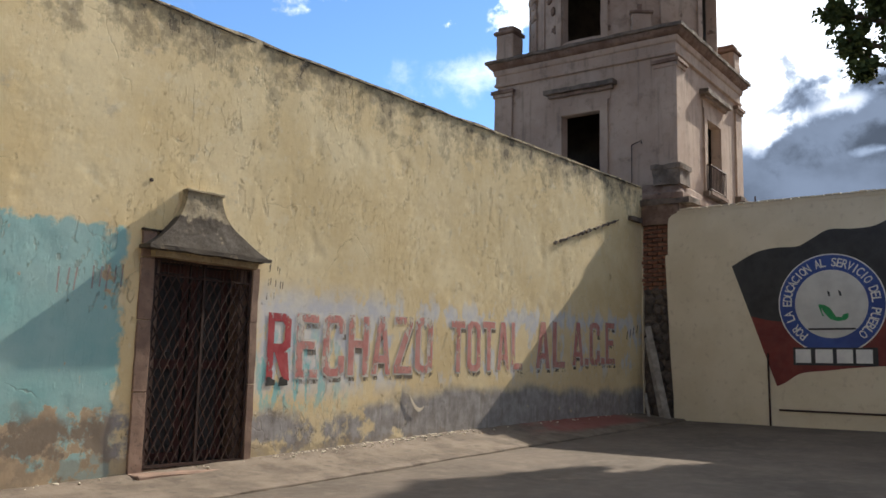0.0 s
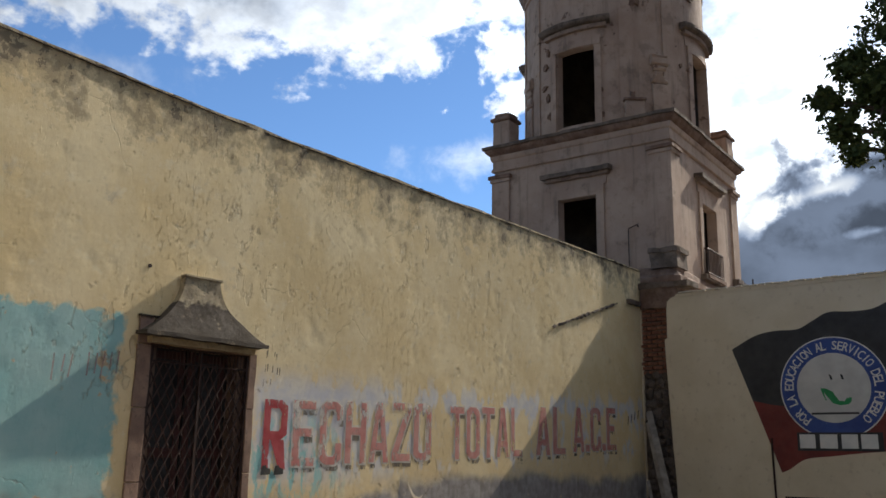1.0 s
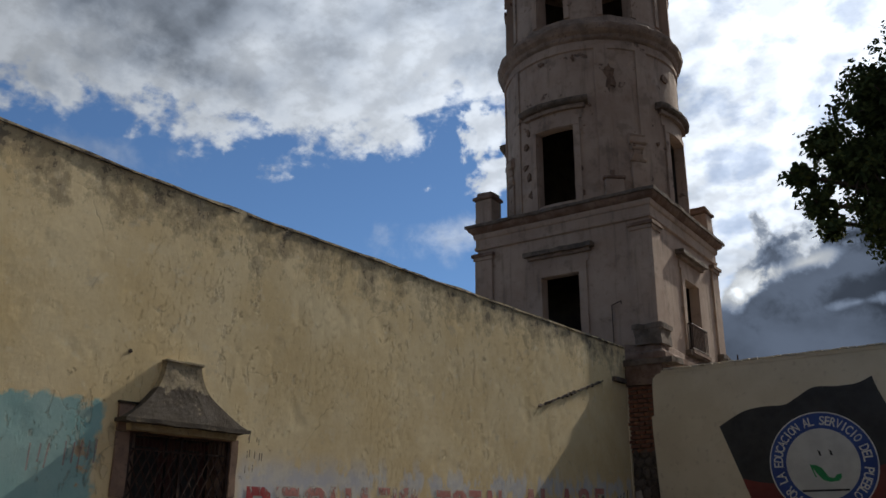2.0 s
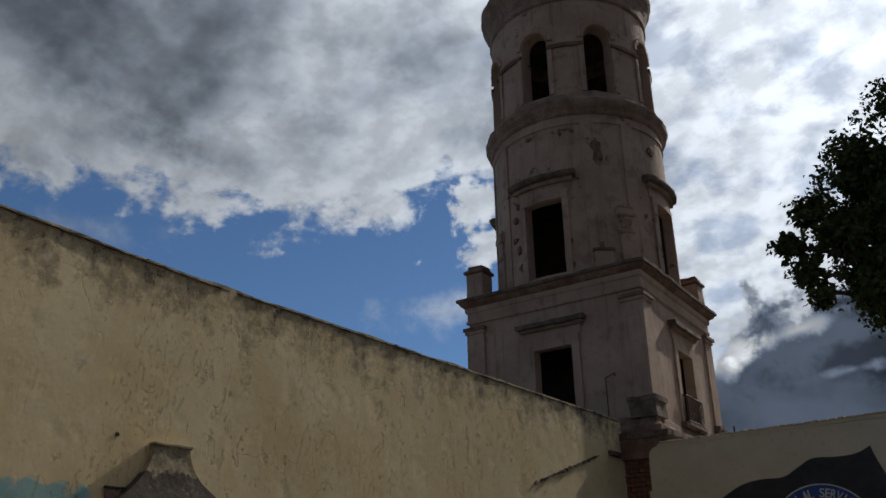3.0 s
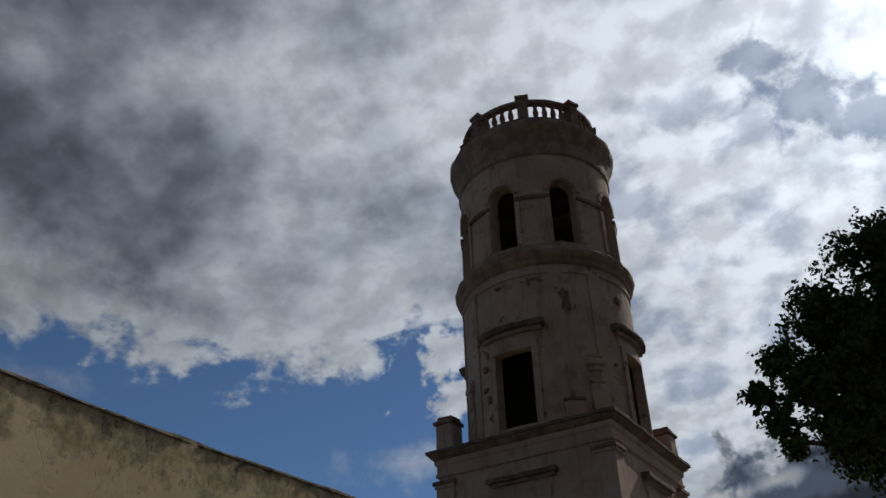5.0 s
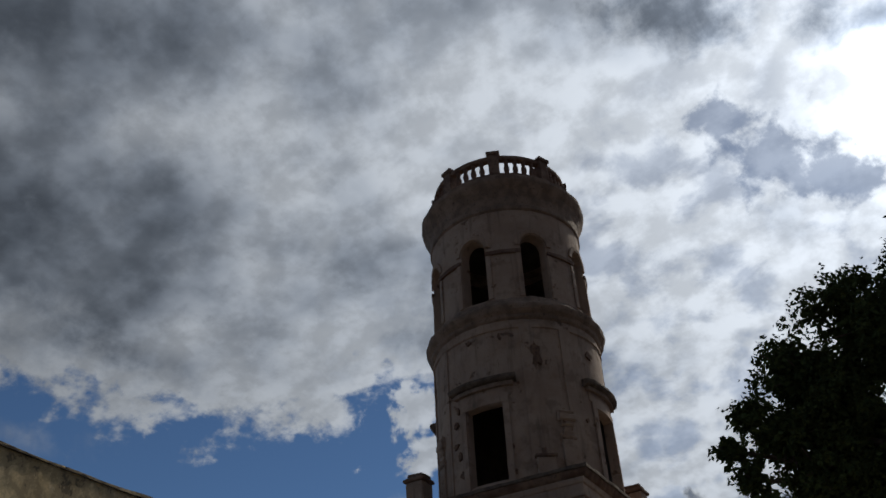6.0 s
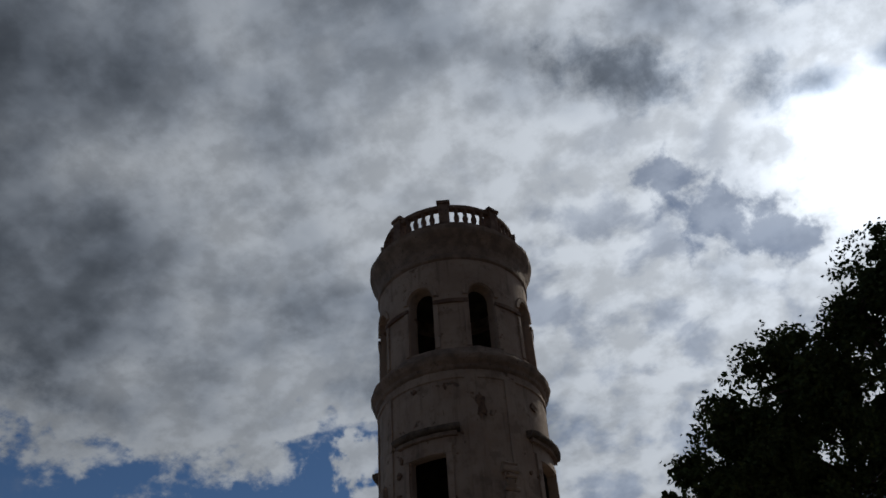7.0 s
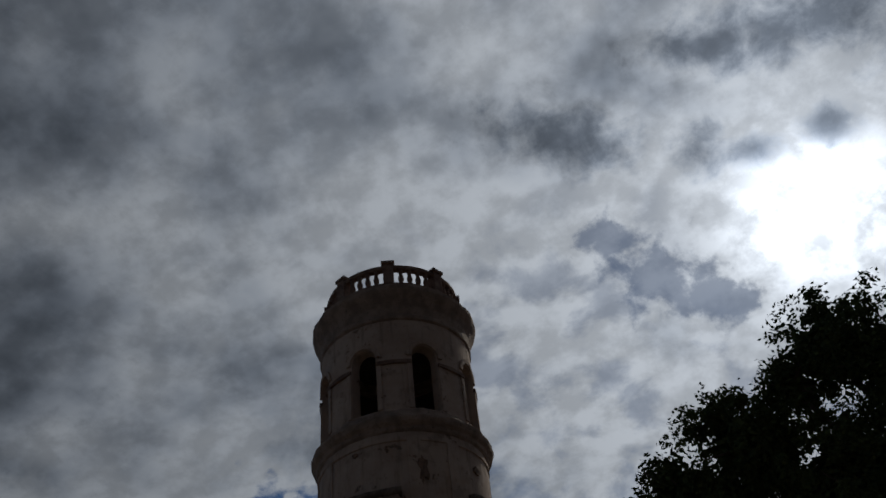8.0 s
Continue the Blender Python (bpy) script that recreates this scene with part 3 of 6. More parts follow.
def panel(put, cuts, openings, z0, z1, step_z, closed=False, caps=True):
    """A thick sheet with openings. put(s, z, deep) gives the place, deep 0 outside and 1 inside; cuts: the values of s.
    An opening is (s_from, s_to, sill, head), head a function of s."""
    bm = bmesh.new()
    seen = {}

    def vert(s, z, deep):
        key = (round(s, 5), round(z, 5), deep)
        if key not in seen:
            seen[key] = bm.verts.new(put(s, z, deep))
        return seen[key]

    def quad(*vs, slot=0):
        vs = [v for i, v in enumerate(vs) if v not in vs[:i]]
        if len(vs) > 2:
            try:
                bm.faces.new(vs).material_index = slot
            except ValueError:
                pass

    def levels(a, b):
        n = max(1, round((b - a) / step_z))
        return [a + (b - a) * i / n for i in range(n + 1)]

    def inside(mid):
        for o in openings:
            if o[0] < mid < o[1]:
                return o
        return None

    n = len(cuts) - 1
    for i in range(n):
        a, b = cuts[i], cuts[i + 1]
        o = inside((a + b) / 2)
        runs = [((z0, z0), (z1, z1))] if not o else [((z0, z0), (o[2], o[2])), ((o[3](a), o[3](b)), (z1, z1))]
        for (la, lb), (ha, hb) in runs:
            if ha - la < 1e-4 and hb - lb < 1e-4:
                continue
            m = max(1, round((max(ha, hb) - min(la, lb)) / step_z))
            for j in range(m):
                f, g = j / m, (j + 1) / m
                za, zb, zc, zd = la + (ha - la) * f, lb + (hb - lb) * f, lb + (hb - lb) * g, la + (ha - la) * g
                quad(vert(a, za, 0), vert(b, zb, 0), vert(b, zc, 0), vert(a, zd, 0))
                quad(vert(a, za, 1), vert(a, zd, 1), vert(b, zc, 1), vert(b, zb, 1), slot=1)
        if o:
            quad(vert(a, o[2], 0), vert(b, o[2], 0), vert(b, o[2], 1), vert(a, o[2], 1))
            quad(vert(a, o[3](a), 0), vert(a, o[3](a), 1), vert(b, o[3](b), 1), vert(b, o[3](b), 0))
            for s, other in ((a, inside((cuts[i - 1] + a) / 2) if i else None), (b, inside((b + cuts[i + 2]) / 2) if i + 2 <= n else None)):
                if other is not o:
                    lo, hi = o[2], o[3](s)
                    quad(vert(s, lo, 0), vert(s, lo, 1), vert(s, hi, 1), vert(s, hi, 0))
        if caps:
            quad(vert(a, z0, 0), vert(a, z0, 1), vert(b, z0, 1), vert(b, z0, 0))
            quad(vert(a, z1, 0), vert(b, z1, 0), vert(b, z1, 1), vert(a, z1, 1))
    if not closed:
        for s in (cuts[0], cuts[-1]):
            quad(vert(s, z0, 0), vert(s, z1, 0), vert(s, z1, 1), vert(s, z0, 1))
    return bm


def steps(a, b, marks, size):
    """Values from a to b that hit all marks, no further apart than about size."""
    pts = sorted({a, b, *[m for m in marks if a < m < b]})
    out = [a]
    for p, q in zip(pts, pts[1:]):
        n = max(1, round((q - p) / size))
        out += [p + (q - p) * i / n for i in range(1, n + 1)]
    return out


def turned(profile, centre, a0, a1, n, jag=0.0, seed=0.0):
    """A ring or part of one: a closed profile of (radius, z) swept about the upright line through centre, angles in degrees."""
    bm = bmesh.new()
    full = abs(a1 - a0) >= 359.9
    rows = []
    for i in range(n if full else n + 1):
        a = radians(a0 + (a1 - a0) * i / n)
        row = []
        for j, (r, z) in enumerate(profile):
            w = noise.noise(Vector((math.cos(a) * 9 + seed, math.sin(a) * 9, z * 3 + j))) * jag
            row.append(bm.verts.new((centre[0] + (r + w) * math.cos(a), centre[1] + (r + w) * math.sin(a), z + w * 0.7)))
        rows.append(row)
    m = len(profile)
    for i in range(n):
        p, q = rows[i], rows[(i + 1) % len(rows)]
        for j in range(m):
            bm.faces.new((p[j], q[j], q[(j + 1) % m], p[(j + 1) % m]))
    if not full:
        bm.faces.new(rows[0])
        bm.faces.new(rows[-1][::-1])
    return bm


def bar_in(bm, a, b, wide, sides=6, taper=1.0):
    a, b = Vector(a), Vector(b)
    q = (b - a).to_track_quat("Z", "Y").to_matrix()
    ends = []
    for p, w in ((a, wide), (b, wide * taper)):
        ends.append([bm.verts.new(p + q @ Vector((math.cos(2 * math.pi * i / sides), math.sin(2 * math.pi * i / sides), 0)) * w) for i in range(sides)])
    for i in range(sides):
        j = (i + 1) % sides
        bm.faces.new((ends[0][i], ends[0][j], ends[1][j], ends[1][i]))
    bm.faces.new(ends[0][::-1])
    bm.faces.new(ends[1])


def slab(points, at, thick=0.004):
    """A thin coat of paint with the outline given as (x, z), at depth y = at, facing -y."""
    bm = bmesh.new()
    front = [bm.verts.new((x, at - thick, z)) for x, z in points]
    back = [bm.verts.new((x, at, z)) for x, z in points]
    bm.faces.new(front)
    n = len(points)
    for i in range(n):
        bm.faces.new((front[i], front[(i + 1) % n], back[(i + 1) % n], back[i]))
    return bm


def text_mesh(words, heavy=0.0):
    """A flat mesh of writing in the plane z = 0, with its lower left corner and size."""
    cu = bpy.data.curves.new("writing", "FONT")
    cu.body, cu.offset, cu.resolution_u, cu.fill_mode = words, heavy, 3, "FRONT"
    ob = new("writing", cu)
    bpy.context.view_layer.update()
    me = bpy.data.meshes.new_from_object(ob.evaluated_get(bpy.context.evaluated_depsgraph_get()))
    bpy.data.objects.remove(ob)
    xy = np.zeros(len(me.vertices) * 3)
    me.vertices.foreach_get("co", xy)
    xy = xy.reshape(-1, 3)
    return me, xy.min(0), xy.max(0)


# ---- ground ----
def ground_z(y):
    """The yard is level by the camera and rises towards the far wall."""
    f = min(max((y - 5.0) / 14.2, 0.0), 1.0)
    return -0.04 + 0.46 * (0.75 * f + 0.25 * f * f)


def make_ground():
    bm = bmesh.new()
    xs = [-900, -200, -60, -20, -6, -2, 0] + [0.5 * i for i in range(1, 33)] + [18, 24, 40, 100, 300, 900]
    ys = [-900, -200, -60, -20, -8, -4] + [-3 + 0.5 * i for i in range(0, 50)] + [24, 30, 50, 120, 300, 900]
    grid = [[bm.verts.new((x, y, ground_z(y) + (0.012 * noise.noise(Vector((x * 0.7, y * 0.7, 0))) if abs(x) < 17 and abs(y) < 23 else 0))) for y in ys] for x in xs]
    for i in range(len(xs) - 1):
        for j in range(len(ys) - 1):
            bm.faces.new((grid[i][j], grid[i + 1][j], grid[i + 1][j + 1], grid[i][j + 1]))
    tagged(mesh_object("ground", bm, M_GROUND, smooth=True), "worn brown-grey cement paving of the yard", "ground", kind="structure")


make_ground()

# ---- the long yellow wall, with its door ----
WALL_TOP, WALL_END = 5.955, 19.3
DOOR_A, DOOR_B, DOOR_SILL, DOOR_HEAD = 6.06, 7.58, 0.17, 2.76


def wall_base(y):
    return 0.09 + 0.44 * math.sin(min(max((y - 4.4) / 15.0, 0.0), 1.0) * math.pi / 2) ** 1.15


def wall_rise(y):
    """The wall is a little higher towards its near end."""
    return 0.032 * min(max(7.0 - y, 0.0), 3.5)


def wall_depth(s, z):
    """How far the uneven plaster stands out at a place on the wall."""
    q = Vector((0.0, s, z))
    # the painted band was smoothed for the writing
    calm = min(max((s - 7.6) * 5, 0.0), 1.0, max((18.4 - s) * 5, 0.0)) * min(max((z - 1.0) * 5, 0.0), 1.0, max((2.7 - z) * 5, 0.0))
    fine = 1.0 - 0.78 * calm
    d = 0.016 * noise.noise(q * 0.4) + fine * (0.0022 * noise.noise(q * 2.3) + 0.0018 * noise.noise(q * 6.0) + 0.002 * noise.noise(q * 14.0))
    # plaster has come off in scabs
    scab = noise.noise(Vector((3.0, s * 2.6, z * 2.4))) + 0.6 * noise.noise(Vector((7.0, s * 8.0, z * 8.0)))
    return d - 0.005 * fine * min(1.0, max(0.0, (scab - 0.42) * 14))


def make_long_wall():
    def put(s, z, deep):
        if deep:
            return (-0.62, s, z)
        edge = min(1.0, abs(s - DOOR_A) * 4, abs(s - DOOR_B) * 4) if z < DOOR_HEAD + 0.2 else 1.0
        d = wall_depth(s, z)
        return (d * (0.3 + 0.7 * edge), s, z + (wall_rise(s) + 0.03 * noise.noise(Vector((s * 1.3, 0, 7))) if z > WALL_TOP - 0.01 else 0))

    cuts = steps(-9.0, 3.9, [], 0.4)[:-1] + steps(3.9, WALL_END, [DOOR_A, DOOR_B], 0.055)
    bm = panel(put, cuts, [(DOOR_A, DOOR_B, DOOR_SILL, lambda s: DOOR_HEAD)], -0.1, WALL_TOP, 0.055, caps=False)
    wall = tagged(mesh_object("wall_west", bm, M_WALL, smooth=True, inner=M_DARK), "tall old wall of faded yellow limewash with flaking plaster and mould", "wall", kind="structure")
    # rounded, crumbling coping
    bm = bmesh.new()
    rows = []
    n = 520
    for i in range(n + 1):
        y = -9.0 + (WALL_END + 9.0) * i / n
        row = []
        for a in range(7):
            t = math.pi * a / 6
            w = 0.03 * noise.noise(Vector((a, y * 2.2, 0))) + 0.028 * noise.noise(Vector((a, y * 7.0, 3)))
            row.append(bm.verts.new((-0.31 + (0.335 + w) * math.cos(t), y, WALL_TOP + wall_rise(y) - 0.05 + (0.09 + w) * math.sin(t))))
        rows.append(row)
    for p, q in zip(rows, rows[1:]):
        for a in range(6):
            bm.faces.new((p[a], q[a], q[a + 1], p[a + 1]))
        bm.faces.new((p[0], p[6], q[6], q[0]))
    bm.faces.new(rows[0])
    bm.faces.new(rows[-1])
    part("coping", bm, M_COPING, wall, "black-stained crumbling coping")
    # scar of an old lean-to roof
    bm = bmesh.new()
    n = 60
    prev = None
    for i in range(n + 1):
        f = i / n
        y, z = 15.25 + 2.83 * f, 4.06 + 0.90 * f + 0.03 * noise.noise(Vector((i * 0.5, 2, 1)))
        h = max(0.004, 0.030 + 0.055 * noise.noise(Vector((i * 0.75, 5.3, 1.2))))
        d = max(0.006, 0.028 + 0.05 * noise.noise(Vector((i * 0.9, 9.4, 1.7))))
        ring = [bm.verts.new(c) for c in ((-0.05, y, z - h), (d, y, z - h * 0.6), (d * 0.9, y, z + h * 0.5), (-0.05, y, z + h))]
        if prev:
            for a in range(4):
                bm.faces.new((prev[a], ring[a], ring[(a + 1) % 4], prev[(a + 1) % 4]))
        else:
            bm.faces.new(ring)
        prev = ring
    bm.faces.new(prev)
    part("roof_scar", bm, M_STONE, wall, "broken plaster scar of a former roof")
    bm = fine_box((-0.05, 18.55, 5.02), (0.10, 19.1, 5.12), 0.12, amount=0.02, size=0.2)
    part("stub", bm, M_STONE, wall, "broken stone stub")
    # building behind the wall
    bm = box((-14.0, -9.0, -0.1), (-13.5, 20.2, 5.6))
    tagged(mesh_object("wall_back", bm, M_DARK), "plain rear wall of the old building", "wall", kind="structure")
    bm = box((-13.5, -9.0, 5.1), (-0.62, 20.2, 5.4))
    tagged(mesh_object("roof", bm, M_ROOF), "flat screeded roof behind the yellow wall", "roof", kind="structure")
    # added wall behind the door, the room's darkness put into its colour
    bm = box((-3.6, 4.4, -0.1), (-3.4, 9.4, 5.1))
    tagged(mesh_object("wall_inner", bm, M_DARK), "added wall behind the door, coloured dark for an unlit room", "wall", kind="structure")
    return wall


LONG_WALL = make_long_wall()


def make_apron():
    """Sloping cement strip along the wall, wider at its near end, with a broken outer lip."""
    bm = bmesh.new()
    rows = []
    n = 300
    for i in range(n + 1):
        y = 3.0 + (19.1 - 3.0) * i / n
        zb, zg = wall_base(y), ground_z(y)
        w = 1.36 - 0.24 * min(max((y - 6.5) / 6.0, 0.0), 1.0) + 0.02 * noise.noise(Vector((y, 0, 0))) + 0.016 * noise.noise(Vector((y * 5, 2, 0)))
        lip = 0.045 + 0.012 * noise.noise(Vector((y * 2, 3, 0)))
        crumb = max(0.0, noise.noise(Vector((y * 3.2, 8, 0)))) * 0.05
        row = []
        for x, z in ((-0.03, zb + 0.012), (0.035 + crumb, zb + 0.004), (0.25, zg + lip + (zb - zg - lip) * 0.74), (0.5, zg + lip + (zb - zg - lip) * 0.48), (0.8, zg + lip + (zb - zg - lip) * 0.22),
                     (w - 0.05, zg + lip), (w, zg + lip * 0.55), (w + 0.012, zg - 0.05), (-0.03, zg - 0.05)):
            row.append(bm.verts.new((x, y, z + 0.014 * noise.noise(Vector((x * 4, y * 3, 1))))))
        rows.append(row)
    m = len(rows[0])
    for p, q in zip(rows, rows[1:]):
        for a in range(m):
            bm.faces.new((p[a], q[a], q[(a + 1) % m], p[(a + 1) % m]))
    bm.faces.new(rows[0])
    bm.faces.new(rows[-1])
    kerb = tagged(mesh_object("kerb", bm, M_APRON, smooth=False), "sloping earth-stained cement kerb along the wall", "kerb", kind="structure")
    # crumbs of fallen plaster along the foot of the wall
    rng = random.Random(21)
    shapes = []
    for i in range(5):
        bit = bmesh.new()
        bmesh.ops.create_icosphere(bit, subdivisions=1, radius=1.0)
        rough(bit, 0.35, 0.9, i * 3.7)
        shapes.append(mesh_data(bit, M_TILE))
    for _ in range(150):
        y = rng.uniform(7.9, 12.6) if rng.random() < 0.75 else rng.uniform(4.5, 18.6)
        x = 0.02 + abs(rng.gauss(0, 0.10))
        zb, zg = wall_base(y), ground_z(y) + 0.045
        ob = new("crumb", rng.choice(shapes))
        ob.parent = kerb
        r = rng.uniform(0.008, 0.028)
        ob.location = (x, y, zb + 0.006 - (zb - zg) * min(1.0, x * 1.05) + r * 0.3)
        ob.scale = (r, r * rng.uniform(0.8, 1.8), r * 0.6)
        ob.rotation_euler = (0, 0, rng.uniform(0, 6.3))


make_apron()


def make_door():
    door = tagged(new("door_1"), "dark double wooden door behind a rusty lattice grille, closed", "door", kind="structure")
    door.location = (0, 6.82, DOOR_SILL)
    inv = Matrix.Translation((0, -6.82, -DOOR_SILL))

    def add(name, bm, mat, label="", parent=door, smooth=False):
        bmesh.ops.transform(bm, matrix=inv, verts=bm.verts)
        return part(name, bm, mat, parent, label, smooth)

    # stone surround, in blocks
    for side, (a, b, heights) in enumerate(((5.885, 6.07, (0.98, 0.86, 0.76, 0.33)), (7.57, 7.69, (1.08, 0.82, 0.74)))):
        z = 0.12
        for i, h in enumerate(heights):
            bm = fine_box((-0.25, a, z + 0.002), (0.035, b, z + h - 0.002), 0.15, amount=0.012, size=0.25, seed=side * 7 + i, bevel=0.006)
            add("jamb_stone", bm, M_PINK)
            z += h
    add("jamb_cap", fine_box((-0.05, 5.87, 3.052), (0.05, 6.16, 3.075), 0.1, amount=0.008, size=0.1), M_COPING, "thin black-stained cap of the jamb")
    add("lintel", fine_box((-0.25, 6.072, 2.722), (0.03, 7.568, 2.80), 0.2, amount=0.012, size=0.3, bevel=0.012), M_PINK, "pale stone lintel")
    for a, b in ((6.075, 6.20), (7.45, 7.565)):
        add("inner_jamb", fine_box((-0.27, a, DOOR_SILL + 0.01), (-0.06, b, 2.72), 0.3, amount=0.008, size=0.3), M_PINK, "pale inner jamb")
    # leaves
    for a, b in ((6.08, 6.80), (6.83, 7.56)):
        leaf = add("leaf", box((-0.36, a, 0.19), (-0.31, b, 2.74)), M_WOOD)
        for lo, hi in ((0.24, 0.34), (1.38, 1.50), (2.60, 2.70)):
            add("rail", box((-0.308, a + 0.02, lo), (-0.285, b - 0.02, hi), None, 0.006), M_RED_WOOD, "", leaf)
        for s in ((a + 0.13, b - 0.10) if a < 6.5 else (a + 0.01, b - 0.24)):
            add("stile", box((-0.306, s, 0.22), (-0.283, s + 0.09, 2.72), None, 0.006), M_RED_WOOD, "", leaf)
        for lo, hi in ((0.42, 1.30), (1.58, 2.52)):
            add("panel", box((-0.308, a + 0.16, lo), (-0.297, b - 0.16, hi), None, 0.005), M_WOOD, "", leaf)
    # grille: frame, crossing flat bars, arched strip of spikes at the head
    fr = add("grille_frame", box((-0.02, 6.07, 0.20), (0.02, 6.105, 2.74)), M_IRON)
    for lo, hi in (((-0.02, 7.535, 0.20), (0.02, 7.57, 2.74)), ((-0.02, 6.105, 0.20), (0.02, 7.535, 0.235)), ((-0.02, 6.105, 2.705), (0.02, 7.535, 2.74)),
                   ((-0.02, 6.80, 0.235), (0.02, 6.835, 2.705)), ((-0.015, 6.105, 2.52), (0.015, 6.80, 2.54)), ((-0.015, 6.835, 2.52), (0.015, 7.535, 2.54))):
        add("grille_frame", box(lo, hi), M_IRON)
    lo_y, hi_y, lo_z, hi_z = 6.10, 7.54, 0.235, 2.53
    pitch, rise = 0.125, 1.95
    for sign in (1, -1):
        bm = bmesh.new()
        for i in range(-24, 40):
            c = lo_y + i * pitch
            # the line y = c + sign * (z - lo_z) / rise, kept inside the frame
            pts = []
            for zz in (lo_z, hi_z):
                pts.append((c + sign * (zz - lo_z) / rise, zz))
            (y0, z0), (y1, z1) = pts
            t0, t1 = 0.0, 1.0
            dy = y1 - y0
            for bound, keep_above in ((lo_y, True), (hi_y, False)):
                t = (bound - y0) / dy
                if (dy > 0) == keep_above:
                    t0 = max(t0, t)
                else:
                    t1 = min(t1, t)
            if t1 - t0 < 0.02:
                continue
            a = Vector((0.006 * sign, y0 + dy * t0, z0 + (z1 - z0) * t0))
            b = Vector((0.006 * sign, y0 + dy * t1, z0 + (z1 - z0) * t1))
            bar_in(bm, a, b, 0.012, 4)
        add("lattice", bm, M_IRON)
    bm = bmesh.new()
    for i in range(26):
        y = 6.12 + i * 0.0555
        bar_in(bm, (0, y, 2.54), (0, y, 2.71), 0.007, 4)
    add("head_bars", bm, M_IRON)
    # threshold
    add("threshold", fine_box((-0.40, 6.05, 0.02), (0.0, 7.59, DOOR_SILL + 0.012), 0.2, amount=0.008, size=0.2), M_PINK)
    return door


make_door()


def make_hood():
    """A small roof over the door, swept like a bell, against the wall."""
    hood = tagged(new("door_hood"), "mouldy grey plaster hood over the door, swept like a bell", "door hood", kind="structure")
    hood.location = (0, 6.79, 2.82)
    bm = bmesh.new()
    rows = []
    n = 18
    for i in range(n + 1):
        f = i / n
        sweep = (1 - f) ** 2.1
        half_l, half_r, deep = 0.36 + 0.55 * sweep, 0.17 + 0.73 * sweep, 0.10 + 0.11 * sweep
        z = 0.05 + 0.75 * f
        row = []
        outline = [(-half_l, 0.0), (-half_l, deep * 0.5), (-half_l, deep)] + [(-half_l + (half_l + half_r) * j / 10, deep) for j in range(1, 10)] + [(half_r, deep), (half_r, deep * 0.5), (half_r, 0.0)]
        for y, x in outline:
            w = noise.noise_vector(Vector((x * 4, y * 4, z * 4))) * 0.014
            row.append(bm.verts.new((x + w.x - (0.03 if x == 0 else 0), y + w.y, z + w.z)))
        rows.append(row)
    for p, q in zip(rows, rows[1:]):
        for a in range(len(p) - 1):
            bm.faces.new((p[a], p[a + 1], q[a + 1], q[a]))
    bm.faces.new(rows[-1])
    bm.faces.new(rows[0][::-1])
    part("bell", bm, M_HOOD, hood, smooth=False)
    part("cap", fine_box((-0.02, -0.375, 0.795), (0.125, 0.185, 0.822), 0.1, amount=0.01, size=0.1), M_HOOD, hood)
    part("eave", fine_box((-0.02, -0.93, -0.002), (0.235, 0.94, 0.048), 0.09, amount=0.018, size=0.2), M_HOOD, hood, "dark eave slab")
    part("moulding", fine_box((-0.02, -0.79, -0.085), (0.13, 0.80, -0.004), 0.10, amount=0.02, size=0.12), M_OCHRE, hood, "ochre moulding below the eave")


make_hood()
bm = fine_box((0.0, 5.86, 0.0), (0.30, 7.70, 0.155), 0.12, amount=0.022, size=0.25, bevel=0.02)
tagged(mesh_object("door_step", bm, M_PINK), "worn pink stone step below the door", "step", kind="structure")


